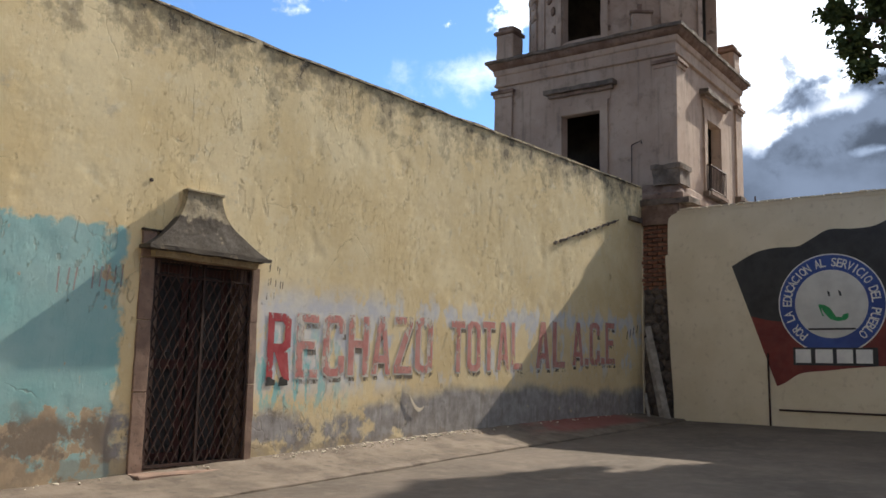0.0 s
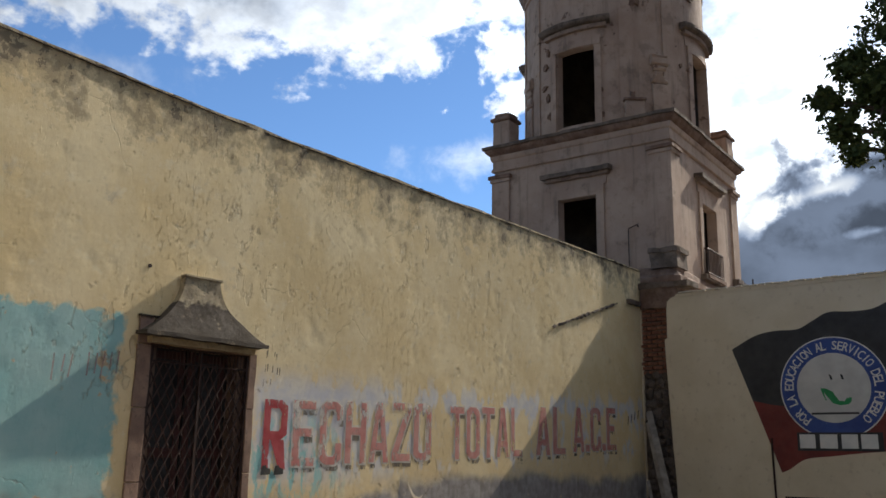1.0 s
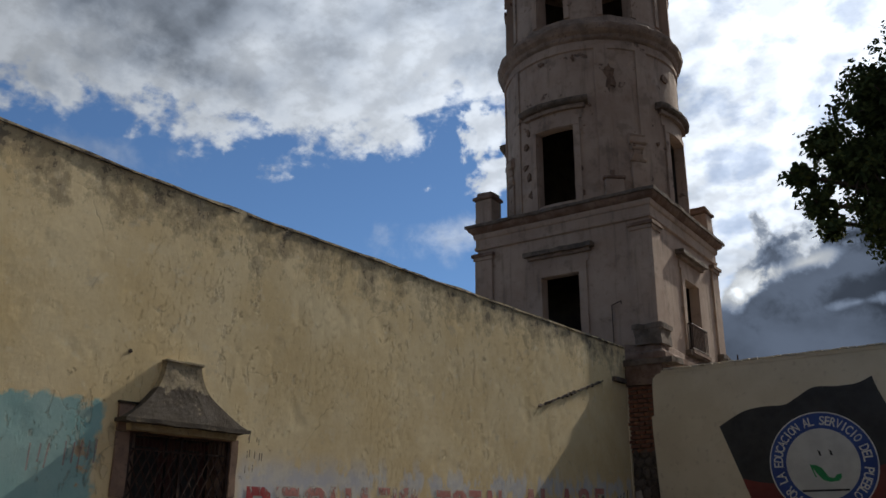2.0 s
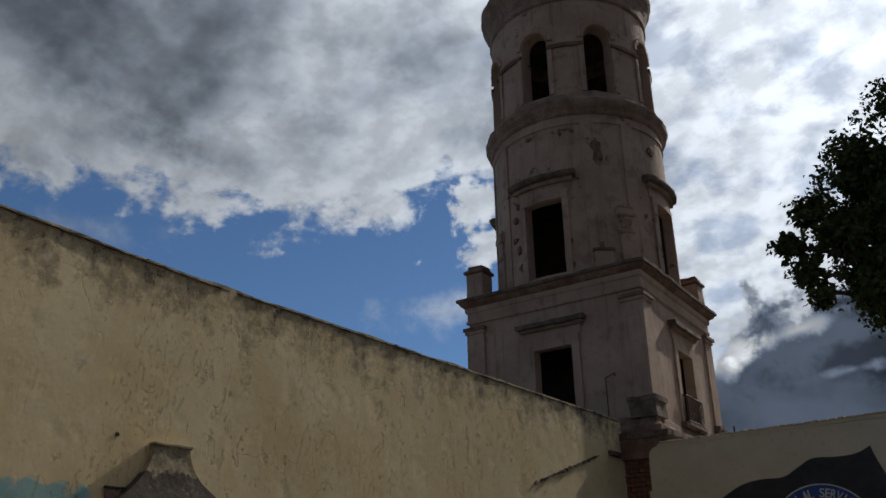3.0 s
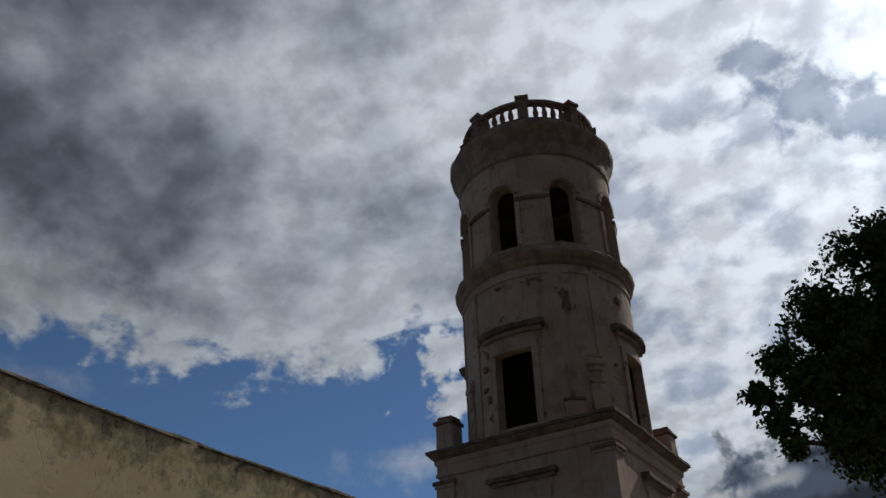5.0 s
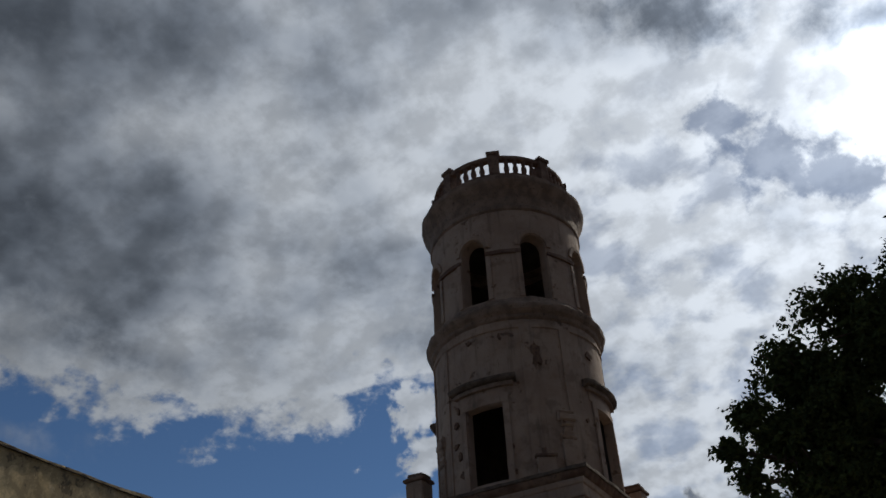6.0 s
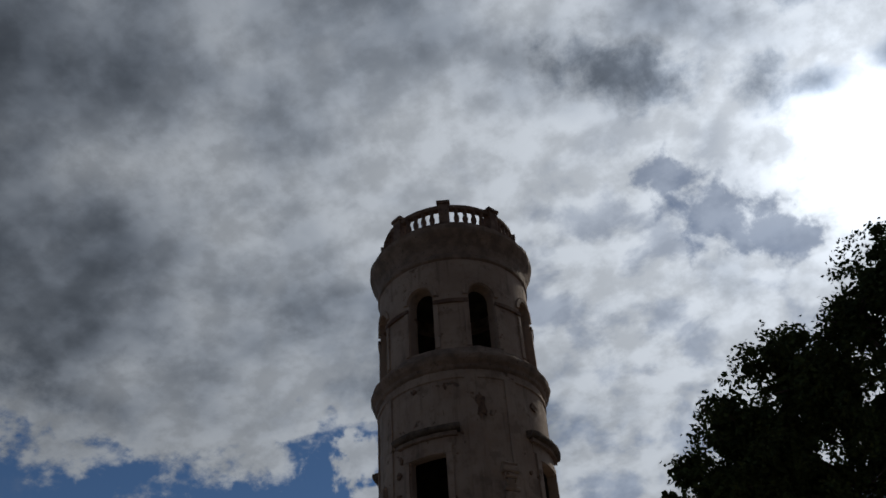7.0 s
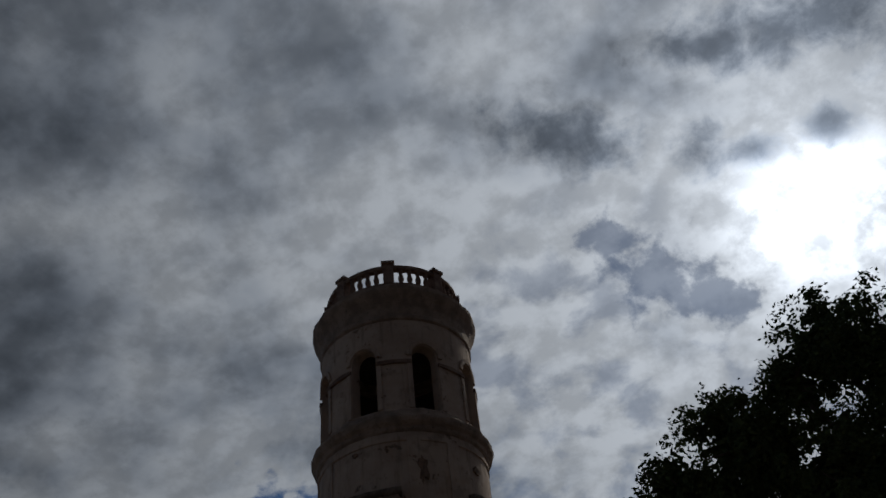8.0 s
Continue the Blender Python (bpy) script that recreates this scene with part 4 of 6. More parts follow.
# ---- writing on the yellow wall ----
def glyph(ch, t, h):
    """Tall block capitals with cut corners, in a unit square: convex pieces that do not overlap; t, h: the strokes' width and height."""
    def bar(x0, y0, x1, y1):
        return [(x0, y0), (x1, y0), (x1, y1), (x0, y1)]

    def ring(y0, y1, left=True, mouth=None):
        c, e = 0.26, 0.085
        outer = [(c, y0), (1 - c, y0), (1, y0 + e), (1, y1 - e), (1 - c, y1), (c, y1), (0, y1 - e), (0, y0 + e)]
        d = 0.10
        inner = [(t + d, y0 + h), (1 - t - d, y0 + h), (1 - t, y0 + h + e * 0.6), (1 - t, y1 - h - e * 0.6), (1 - t - d, y1 - h), (t + d, y1 - h), (t, y1 - h - e * 0.6), (t, y0 + h + e * 0.6)]
        if not left:
            outer[5:] = [(t, y1), (t, y1 - h), (t, y0 + h)]
            outer[0] = (t, y0)
            inner[0], inner[5], inner[6], inner[7] = (t, y0 + h), (t, y1 - h), (t, y1 - h), (t, y0 + h)
        out = []
        for i in range(8):
            j = (i + 1) % 8
            if i == 2 and mouth:
                (ax, ay), (bx, by) = outer[2], outer[3]
                (cx, cy), (dx, dy) = inner[2], inner[3]
                out += [[(ax, ay), (ax, mouth[0]), (cx, mouth[0]), (cx, cy)], [(bx, mouth[1]), (bx, by), (dx, dy), (dx, mouth[1])]]
            elif left or i in (0, 1, 2, 3, 4):
                out.append([outer[i], outer[j], inner[j], inner[i]])
        return out

    if ch == "O":
        return ring(0, 1)
    if ch == "C":
        return ring(0, 1, True, (0.34, 0.70))
    if ch == "E":
        return [bar(0, 0, t, 1), bar(t, 0, 0.95, h), bar(t, 0.45, 0.80, 0.45 + h), bar(t, 1 - h, 0.95, 1)]
    if ch == "H":
        return [bar(0, 0, t, 1), bar(1 - t, 0, 1, 1), bar(t, 0.46, 1 - t, 0.46 + h)]
    if ch == "T":
        return [bar(0, 1 - h, 1, 1), bar(0.5 - t / 2, 0, 0.5 + t / 2, 1 - h)]
    if ch == "L":
        return [bar(0.04, 0, 0.04 + t, 1), bar(0.04 + t, 0, 0.96, h)]
    if ch == "Z":
        return [bar(0, 0, 1, h), bar(0, 1 - h, 1, 1), [(0, h), (t + 0.04, h), (1, 1 - h), (0.96 - t, 1 - h)]]
    if ch == "A":
        f, w = 0.78, t * 0.92
        q0, q1 = w + (0.5 - w) * 0.20 / f, w + (0.5 - w) * (0.20 + h) / f
        return [[(0, 0), (w, 0), (0.5, f), (0.5, 1), (0.33, 1)], [(1 - w, 0), (1, 0), (0.67, 1), (0.5, 1), (0.5, f)], [(q0, 0.20), (1 - q0, 0.20), (1 - q1, 0.20 + h), (q1, 0.20 + h)]]
    if ch == "R":
        return [bar(0, 0, t, 1)] + ring(0.42, 1, False) + [[(t + 0.04, 0.42), (1 - t, 0), (1, 0), (1 - t + 0.16, 0.42)]]
    return [bar(0, 0, 1, 1)]


def wall_word(words, y0, y1, lo0, lo1, high, mat, grow, out, name="lettering", label="", dy=0.0, dz=0.0):
    """Tall narrow capitals on the wall x = 0 between y0 and y1, each in a space of its own; the foot rises from lo0 to lo1; grow: metres by which they are stouter."""
    bm = bmesh.new()
    spaces = [0.36 if ch == "." else 1.0 for ch in words]
    total, at = sum(spaces), 0.0
    for ch, wide in zip(words, spaces):
        tall = high * (0.15 if ch == "." else 1.0)
        span = (y1 - y0) * wide / total
        y_a, w = y0 + (y1 - y0) * at / total + span * 0.07, span * 0.84
        foot = lo0 + (lo1 - lo0) * (at + wide / 2) / total
        for piece in glyph(ch, 0.275 + 1.4 * grow / w, 0.125 + 1.4 * grow / tall):
            bm.faces.new([bm.verts.new((0, y_a - grow + (w + 2 * grow) * u + dy, foot - grow + (tall + 2 * grow) * v + dz)) for u, v in piece])
        at += wide
    return bm, mat, out, name, label


def paint(job):
    bm, mat, out, name, label = job
    edges = [e for e in bm.edges if e.calc_length() > 0.1]
    while edges:
        bmesh.ops.subdivide_edges(bm, edges=edges, cuts=1)
        bmesh.ops.triangulate(bm, faces=[f for f in bm.faces if len(f.verts) > 4])
        edges = [e for e in bm.edges if e.calc_length() > 0.16]
        if len(bm.verts) > 6000:
            break
    for v in bm.verts:
        v.co.x = 0.016 * noise.noise(Vector((0.0, v.co.y, v.co.z)) * 0.4) + out + 0.002
    bmesh.ops.dissolve_degenerate(bm, dist=0.0005, edges=bm.edges)
    bm.normal_update()
    for f in bm.faces:
        f.smooth = False
        if f.normal.x < 0:
            f.normal_flip()
    part(name, bm, mat, LONG_WALL, label)


paint(wall_word("R", 7.87, 8.37, 1.24, 1.25, 0.93, M_FRESH, 0.0, 0.0055, label="freshly painted red capital R"))
for s in (7.90, 8.13):
    bm = bmesh.new()
    pts = [(s, 1.17), (s + 0.17, 1.18), (s + 0.17, 1.25), (s + 0.10, 1.27), (s + 0.08, 1.30), (s + 0.02, 1.29)]
    bm.faces.new([bm.verts.new((0, y, z)) for y, z in pts])
    paint((bm, M_LETTER_BLACK, 0.007, "letter_foot", "black painted foot of the letter"))
for words, y0, y1, lo0, lo1, high in (("ECHAZO", 8.40, 11.50, 1.28, 1.40, 0.90), ("TOTAL", 11.93, 14.20, 1.40, 1.49, 0.88),
                                      ("AL", 14.60, 15.78, 1.50, 1.55, 0.91), ("A.C.E", 15.98, 17.92, 1.58, 1.66, 0.90)):
    paint(wall_word(words, y0, y1, lo0, lo1, high, M_LETTER_SHADE, 0.0, 0.002, "lettering_edge", "faded black edge of the letters", 0.03, -0.085))
    paint(wall_word(words, y0, y1, lo0, lo1, high, M_LETTER_RIM, 0.022, 0.0035, "lettering_rim", "faded white rim of the letters", 0.0, -0.004))
    paint(wall_word(words, y0, y1, lo0, lo1, high, M_FADED_WORN if y0 < 9 else M_FADED, 0.0, 0.005, "lettering", "faded red painted capitals"))
# scribble that cannot be read, and a peeled crescent of plaster
for i, (y, z) in enumerate(((18.42, 2.22), (18.58, 2.27), (18.74, 2.33), (18.92, 2.38))):
    bm = bmesh.new()
    bm.faces.new([bm.verts.new((0, y + a, z + b)) for a, b in ((0, 0), (0.035, 0.01), (0.085, 0.20), (0.05, 0.19))])
    paint((bm, M_LETTER_BLACK, 0.008, "scribble", "small dark scribble mark"))
for i, (y, z, high) in enumerate(((4.86, 2.20, 0.30), (4.97, 2.30, 0.20), (5.05, 2.24, 0.27), (5.27, 2.28, 0.27), (5.36, 2.31, 0.24), (5.44, 2.27, 0.30), (5.55, 2.36, 0.22), (5.63, 2.33, 0.27))):
    bm = bmesh.new()
    bm.faces.new([bm.verts.new((0, y + a, z + b)) for a, b in ((0, 0), (0.022, 0.004), (0.030 + 0.012 * (i % 3), high), (0.008 + 0.012 * (i % 3), high))])
    paint((bm, M_FAINT, 0.008, "scribble", "faint red scribble bar"))
for i in range(14):
    y, z = 7.84 + 0.075 * (i % 5) + 0.03 * math.sin(i * 2.7), 2.34 + 0.19 * (i // 5) + 0.02 * math.sin(i * 1.3)
    bm = bmesh.new()
    bm.faces.new([bm.verts.new((0, y + a, z + b)) for a, b in ((0, 0), (0.016, 0.0), (0.022, 0.10), (0.004, 0.10))])
    paint((bm, M_LETTER_SHADE, 0.006, "scribble", "faint dark scribble bar"))
bm = bmesh.new()
ring_a, ring_b = [], []
for i in range(11):
    yy = 10.86 + 0.040 * i
    zz = 1.08 - 0.24 * math.sin(math.pi * i / 13) - 0.008 * i
    w = 0.075 * math.sin(math.pi * (i + 0.4) / 10.8)
    ring_a.append(bm.verts.new((0.012, yy, zz + w * 0.5)))
    ring_b.append(bm.verts.new((0.018, yy, zz - w * 0.5)))
for i in range(10):
    bm.faces.new((ring_a[i], ring_a[i + 1], ring_b[i + 1], ring_b[i]))
part("peeled_flake", bm, M_TILE, LONG_WALL, "pale peeled flake of plaster")
# dark disc drawn for a small hole, its inner shade put into the colour
bm = bmesh.new()
bar_in(bm, (-0.05, 5.96, 3.68), (0.012, 5.96, 3.68), 0.026, 8)
part("peg", bm, M_IRON, LONG_WALL, "dark flat disc standing in for a small hole in the wall")

# ---- the cream wall with the mural ----
FY = 19.18


def make_mural_wall():
    bm = bmesh.new()
    # ragged left end, where the new plaster stops
    left = [(0.80, -0.1), (0.80, 0.9), (0.74, 1.8), (0.69, 2.9), (0.645, 3.9), (0.635, 4.20), (0.70, 4.23), (0.705, 4.9), (0.73, 5.08), (0.82, 5.17)]
    right_x, top = 16.0, [(1.05, 5.23), (16.0, 5.16)]
    outline = left + top + [(right_x, -0.1)]
    front = [bm.verts.new((x, FY, z)) for x, z in outline]
    back = [bm.verts.new((x, FY + 0.34, z)) for x, z in outline]
    bm.faces.new(front)
    bm.faces.new(back[::-1])
    n = len(outline)
    for i in range(n):
        bm.faces.new((front[i], front[(i + 1) % n], back[(i + 1) % n], back[i]))
    wall = tagged(mesh_object("wall_north", bm, M_CREAM), "smooth cream-painted wall with a dark flag mural", "wall", kind="structure")
    # coping of small tile ends
    part("coping", fine_box((0.95, FY - 0.02, 5.17), (16.0, FY + 0.40, 5.245), 0.6, amount=0.006, size=0.5), M_CREAM, wall)
    tile = box((-0.075, -0.035, -0.012), (0.075, 0.10, 0.022), None, 0.006)
    first = part("tile", tile, M_TILE, wall)
    first.location = (1.1, FY - 0.02, 5.262)
    for i in range(1, 88):
        t = first.copy()
        scene.collection.objects.link(t)
        t.location = (1.1 + i * 0.17, FY - 0.02 + 0.008 * math.sin(i * 2.1), 5.262 - 0.0003 * i + 0.006 * math.sin(i * 1.7))
    return wall


MURAL = make_mural_wall()


def curve_line(pts, n=8):
    """A smooth line through the points."""
    out = []
    for i in range(len(pts) - 1):
        p0, p1, p2, p3 = pts[max(i - 1, 0)], pts[i], pts[i + 1], pts[min(i + 2, len(pts) - 1)]
        for j in range(n):
            t = j / n
            out.append(tuple(0.5 * ((2 * p1[k]) + (p2[k] - p0[k]) * t + (2 * p0[k] - 5 * p1[k] + 4 * p2[k] - p3[k]) * t * t + (3 * p1[k] - p0[k] - 3 * p2[k] + p3[k]) * t ** 3) for k in range(2)))
    return out + [pts[-1]]


def make_mural():
    top = curve_line([(2.22, 3.87), (2.75, 4.14), (3.20, 4.22), (3.65, 4.22), (3.95, 4.36), (4.30, 4.53), (4.75, 4.51), (5.15, 4.53), (5.45, 4.65)])
    right = curve_line([(5.45, 4.65), (5.55, 4.30), (5.95, 3.30), (6.45, 2.15)])
    split_l, split_r = (2.52, 3.02), (6.05, 3.05)
    low = curve_line([(6.45, 2.0), (5.9, 1.72), (5.2, 1.70), (4.7, 1.66), (4.2, 1.60), (3.65, 1.53), (3.32, 1.33), (3.14, 1.25)])
    mid = curve_line([split_r, (5.2, 2.86), (4.3, 2.72), (3.3, 2.62), (2.62, 2.74)])
    upper = top + [p for p in right if p[1] > 3.06][1:] + mid
    part("flag_black", slab(upper, FY, 0.004), M_BLACK, MURAL, "black upper half of the painted flag")
    lower = mid[::-1] + [p for p in right if p[1] < 3.02] + low
    part("flag_red", slab(lower, FY, 0.004), M_MURAL_RED, MURAL, "dark red lower half of the painted flag")
    cx, cz = 4.29, 2.97

    def disc(r, n=72):
        return [(cx + r * math.cos(2 * math.pi * i / n), cz + r * 0.985 * math.sin(2 * math.pi * i / n)) for i in range(n)]

    part("emblem_rim", slab(disc(1.065), FY - 0.004, 0.004), M_WHITE, MURAL, "thin white rim of the round emblem")
    part("emblem_ring", slab(disc(1.04), FY - 0.008, 0.004), M_BLUE, MURAL, "blue ring of the emblem")
    part("emblem_disc", slab(disc(0.72), FY - 0.012, 0.004), M_DISC, MURAL, "pale grey disc of the emblem")
    # map shape and book lines in the disc
    shape = [(-0.17, 0.02), (-0.05, 0.0), (0.06, -0.06), (0.12, -0.16), (0.18, -0.25), (0.28, -0.26), (0.32, -0.20), (0.42, -0.18), (0.41, -0.27), (0.36, -0.32), (0.2, -0.34), (0.06, -0.30), (-0.02, -0.20),
             (-0.08, -0.12), (-0.11, -0.06), (-0.10, -0.14), (-0.06, -0.24), (-0.09, -0.23), (-0.13, -0.12), (-0.16, -0.03)]
    part("map_shape", slab([(cx - 0.08 + x, cz - 0.02 + z) for x, z in shape], FY - 0.016, 0.004), M_GREEN, MURAL, "green map shape")
    for dx in (-0.02, 0.20):
        part("mark", slab([(cx + dx - 0.05, cz + 0.28), (cx + dx - 0.02, cz + 0.16), (cx + dx + 0.02, cz + 0.16), (cx + dx, cz + 0.25)], FY - 0.016, 0.004), M_BLACK, MURAL, "small dark mark")
    part("band", slab([(cx - 0.46, cz - 0.50), (cx + 0.46, cz - 0.50), (cx + 0.46, cz - 0.54), (cx - 0.46, cz - 0.54)], FY - 0.016, 0.004), M_BLACK, MURAL, "black line")
    # the motto round the ring
    motto = "POR LA EDUCACION AL SERVICIO DEL PUEBLO"
    n = len(motto)
    for i, ch in enumerate(motto):
        if ch == " ":
            continue
        a = radians(230 - 277 * i / (n - 1))
        me, lo, hi = text_mesh(ch, 0.012)
        wide = min(0.115, 0.24 * (hi[0] - lo[0]))
        for v in me.vertices:
            u, w = ((v.co.x - lo[0]) / (hi[0] - lo[0]) - 0.5) * wide, ((v.co.y - lo[1]) / (hi[1] - lo[1]) - 0.5) * 0.185
            # upright along the ring, feet to the middle
            r = 0.88 + w
            v.co = (cx + r * math.cos(a) + u * math.sin(a), FY - 0.0165, cz + r * 0.985 * math.sin(a) - u * math.cos(a))
        me.materials.append(M_WHITE)
        ob = new("letter", me)
        ob.parent = MURAL
    # acronym plate: plain white blocks on black
    part("plate", slab([(3.50, 2.07), (5.15, 2.07), (5.15, 1.70), (3.50, 1.70)], FY - 0.010, 0.006), M_BLACK, MURAL, "black plate below the emblem")
    for x0, x1 in ((3.55, 3.86), (3.95, 4.29), (4.37, 4.68), (4.74, 5.05)):
        part("block", slab([(x0, 2.03), (x1, 2.03), (x1, 1.75), (x0, 1.75)], FY - 0.016, 0.004), M_WHITE, MURAL, "plain white block")
    bm = bmesh.new()
    bar_in(bm, (2.99, FY - 0.022, 0.40), (2.97, FY - 0.022, 1.95), 0.022, 8)
    tagged(mesh_object("drain_pipe", bm, M_IRON), "thin dark pipe upright on the cream wall", "pipe")
    bm = bmesh.new()
    bar_in(bm, (3.18, FY - 0.02, 0.755), (9.0, FY - 0.02, 0.735), 0.02, 8)
    tagged(mesh_object("conduit", bm, M_IRON), "dark conduit low along the cream wall", "conduit")


make_mural()


# ---- the broken pier between the two walls ----
def make_pier():
    pier = tagged(mesh_object("wall_pier", fine_box((-0.6, FY + 0.14, -0.1), (1.0, FY + 0.6, 5.0), 0.3, amount=0.02, size=0.3), M_MORTAR),
                  "old pier of red brick over dark rubble stone, its plaster gone", "wall", kind="structure")
    top = fine_box((0.02, FY + 0.02, 4.98), (0.98, FY + 0.62, 5.50), 0.15, amount=0.03, size=0.3, seed=3)
    part("pier_head", top, M_LEDGE, pier, "reddish worn plaster head of the pier")
    part("pier_cap", fine_box((0.0, FY - 0.02, 5.44), (1.25, FY + 0.65, 5.58), 0.12, amount=0.03, size=0.25, seed=5), M_STONE, pier, "stained stone cap")
    part("plaster_strip", fine_box((-0.02, FY + 0.08, 0.4), (0.03, FY + 0.2, 5.0), 0.2, amount=0.012, size=0.2, seed=8), M_CREAM, pier, "thin ragged strip of plaster")
    rng = random.Random(5)
    shapes = []
    for s in range(4):
        shapes.append(mesh_data(fine_box((-0.12, -0.05, -0.036), (0.12, 0.05, 0.036), 0.2, amount=0.006, size=0.08, seed=s * 3.1, bevel=0.006), M_BRICK))
    z, row = 3.46, 0
    while z < 4.95:
        x = 0.02 + (0.0 if row % 2 else -0.125)
        while x < 0.75:
            ob = new("brick", rng.choice(shapes))
            ob.parent = pier
            ob.location = (x + 0.12, FY + 0.135 + rng.uniform(-0.012, 0.012), z)
            ob.rotation_euler = (rng.uniform(-0.03, 0.03), rng.uniform(-0.02, 0.02), rng.uniform(-0.03, 0.03))
            x += 0.262
        z += 0.104
        row += 1
    lumps = []
    for s in range(6):
        bm = bmesh.new()
        bmesh.ops.create_icosphere(bm, subdivisions=2, radius=1.0)
        rough(bm, 0.28, 0.8, s * 5.3)
        lumps.append(mesh_data(bm, M_RUBBLE))
    z = 0.45
    while z < 3.40:
        x = 0.06
        h = rng.uniform(0.09, 0.16)
        while x < 0.82:
            w = rng.uniform(0.08, 0.16)
            ob = new("stone", rng.choice(lumps))
            ob.parent = pier
            ob.location = (x + w * 0.8, FY + 0.15 + rng.uniform(-0.02, 0.02), z + h * 0.8 + rng.uniform(-0.02, 0.02))
            ob.scale = (w, 0.10, h)
            ob.rotation_euler = (0, rng.uniform(-0.3, 0.3), 0)
            x += w * 1.75
        z += h * 1.7


make_pier()


def leaning(name, foot, head, wide, thick, label, seed):
    a, b = Vector(foot), Vector(head)
    up = (b - a).normalized()
    side = Vector((1, 0.25, 0)).normalized()
    side = (side - up * side.dot(up)).normalized()
    m = Matrix((side, up.cross(side), up)).transposed().to_4x4()
    m.translation = a
    bm = fine_box((-wide / 2, -thick / 2, 0.0), (wide / 2, thick / 2, (b - a).length), 0.25, m, 0.008, 0.3, seed, 0.006)
    tagged(mesh_object(name, bm, M_PLANK), label, "plank", "planks in the corner")


gz = ground_z(18.7)
leaning("plank", (0.80, 18.86, gz + 0.01), (0.20, 19.12, 2.55), 0.15, 0.035, "long grey weathered plank leaning in the corner", 1)
leaning("plank", (0.62, 18.95, gz + 0.01), (0.16, 19.13, 2.30), 0.10, 0.035, "narrow grey plank leaning behind a longer one", 2)
leaning("plank", (0.42, 18.72, gz + 0.01), (0.20, 18.95, 1.00), 0.07, 0.03, "short grey stick leaning in the corner", 3)

# ---- the tower ----
TC = Vector((-2.505, 23.06, 0.0))
TURN = 3.5
TM = pose(TC.x, TC.y, 0, 0, 0, TURN)


def tower_empty():
    t = tagged(new("tower"), "tall weathered plaster bell tower, square below and round above", "tower")
    t.location = (TC.x, TC.y, 0)
    t.rotation_euler = (0, 0, radians(TURN))
    return t


TOWER = tower_empty()
H = 2.68                                # half the side of the square shaft
WA, WB, W_HEAD, W_SILL = -0.56, 0.60, 8.44, 6.40


def worn(p, amount, scale, seed=0.0):
    return p + noise.noise_vector(p * scale + Vector((seed, seed, seed))) * amount


def side_turn(i):
    return Matrix.Rotation(radians(90 * i), 4, "Z")


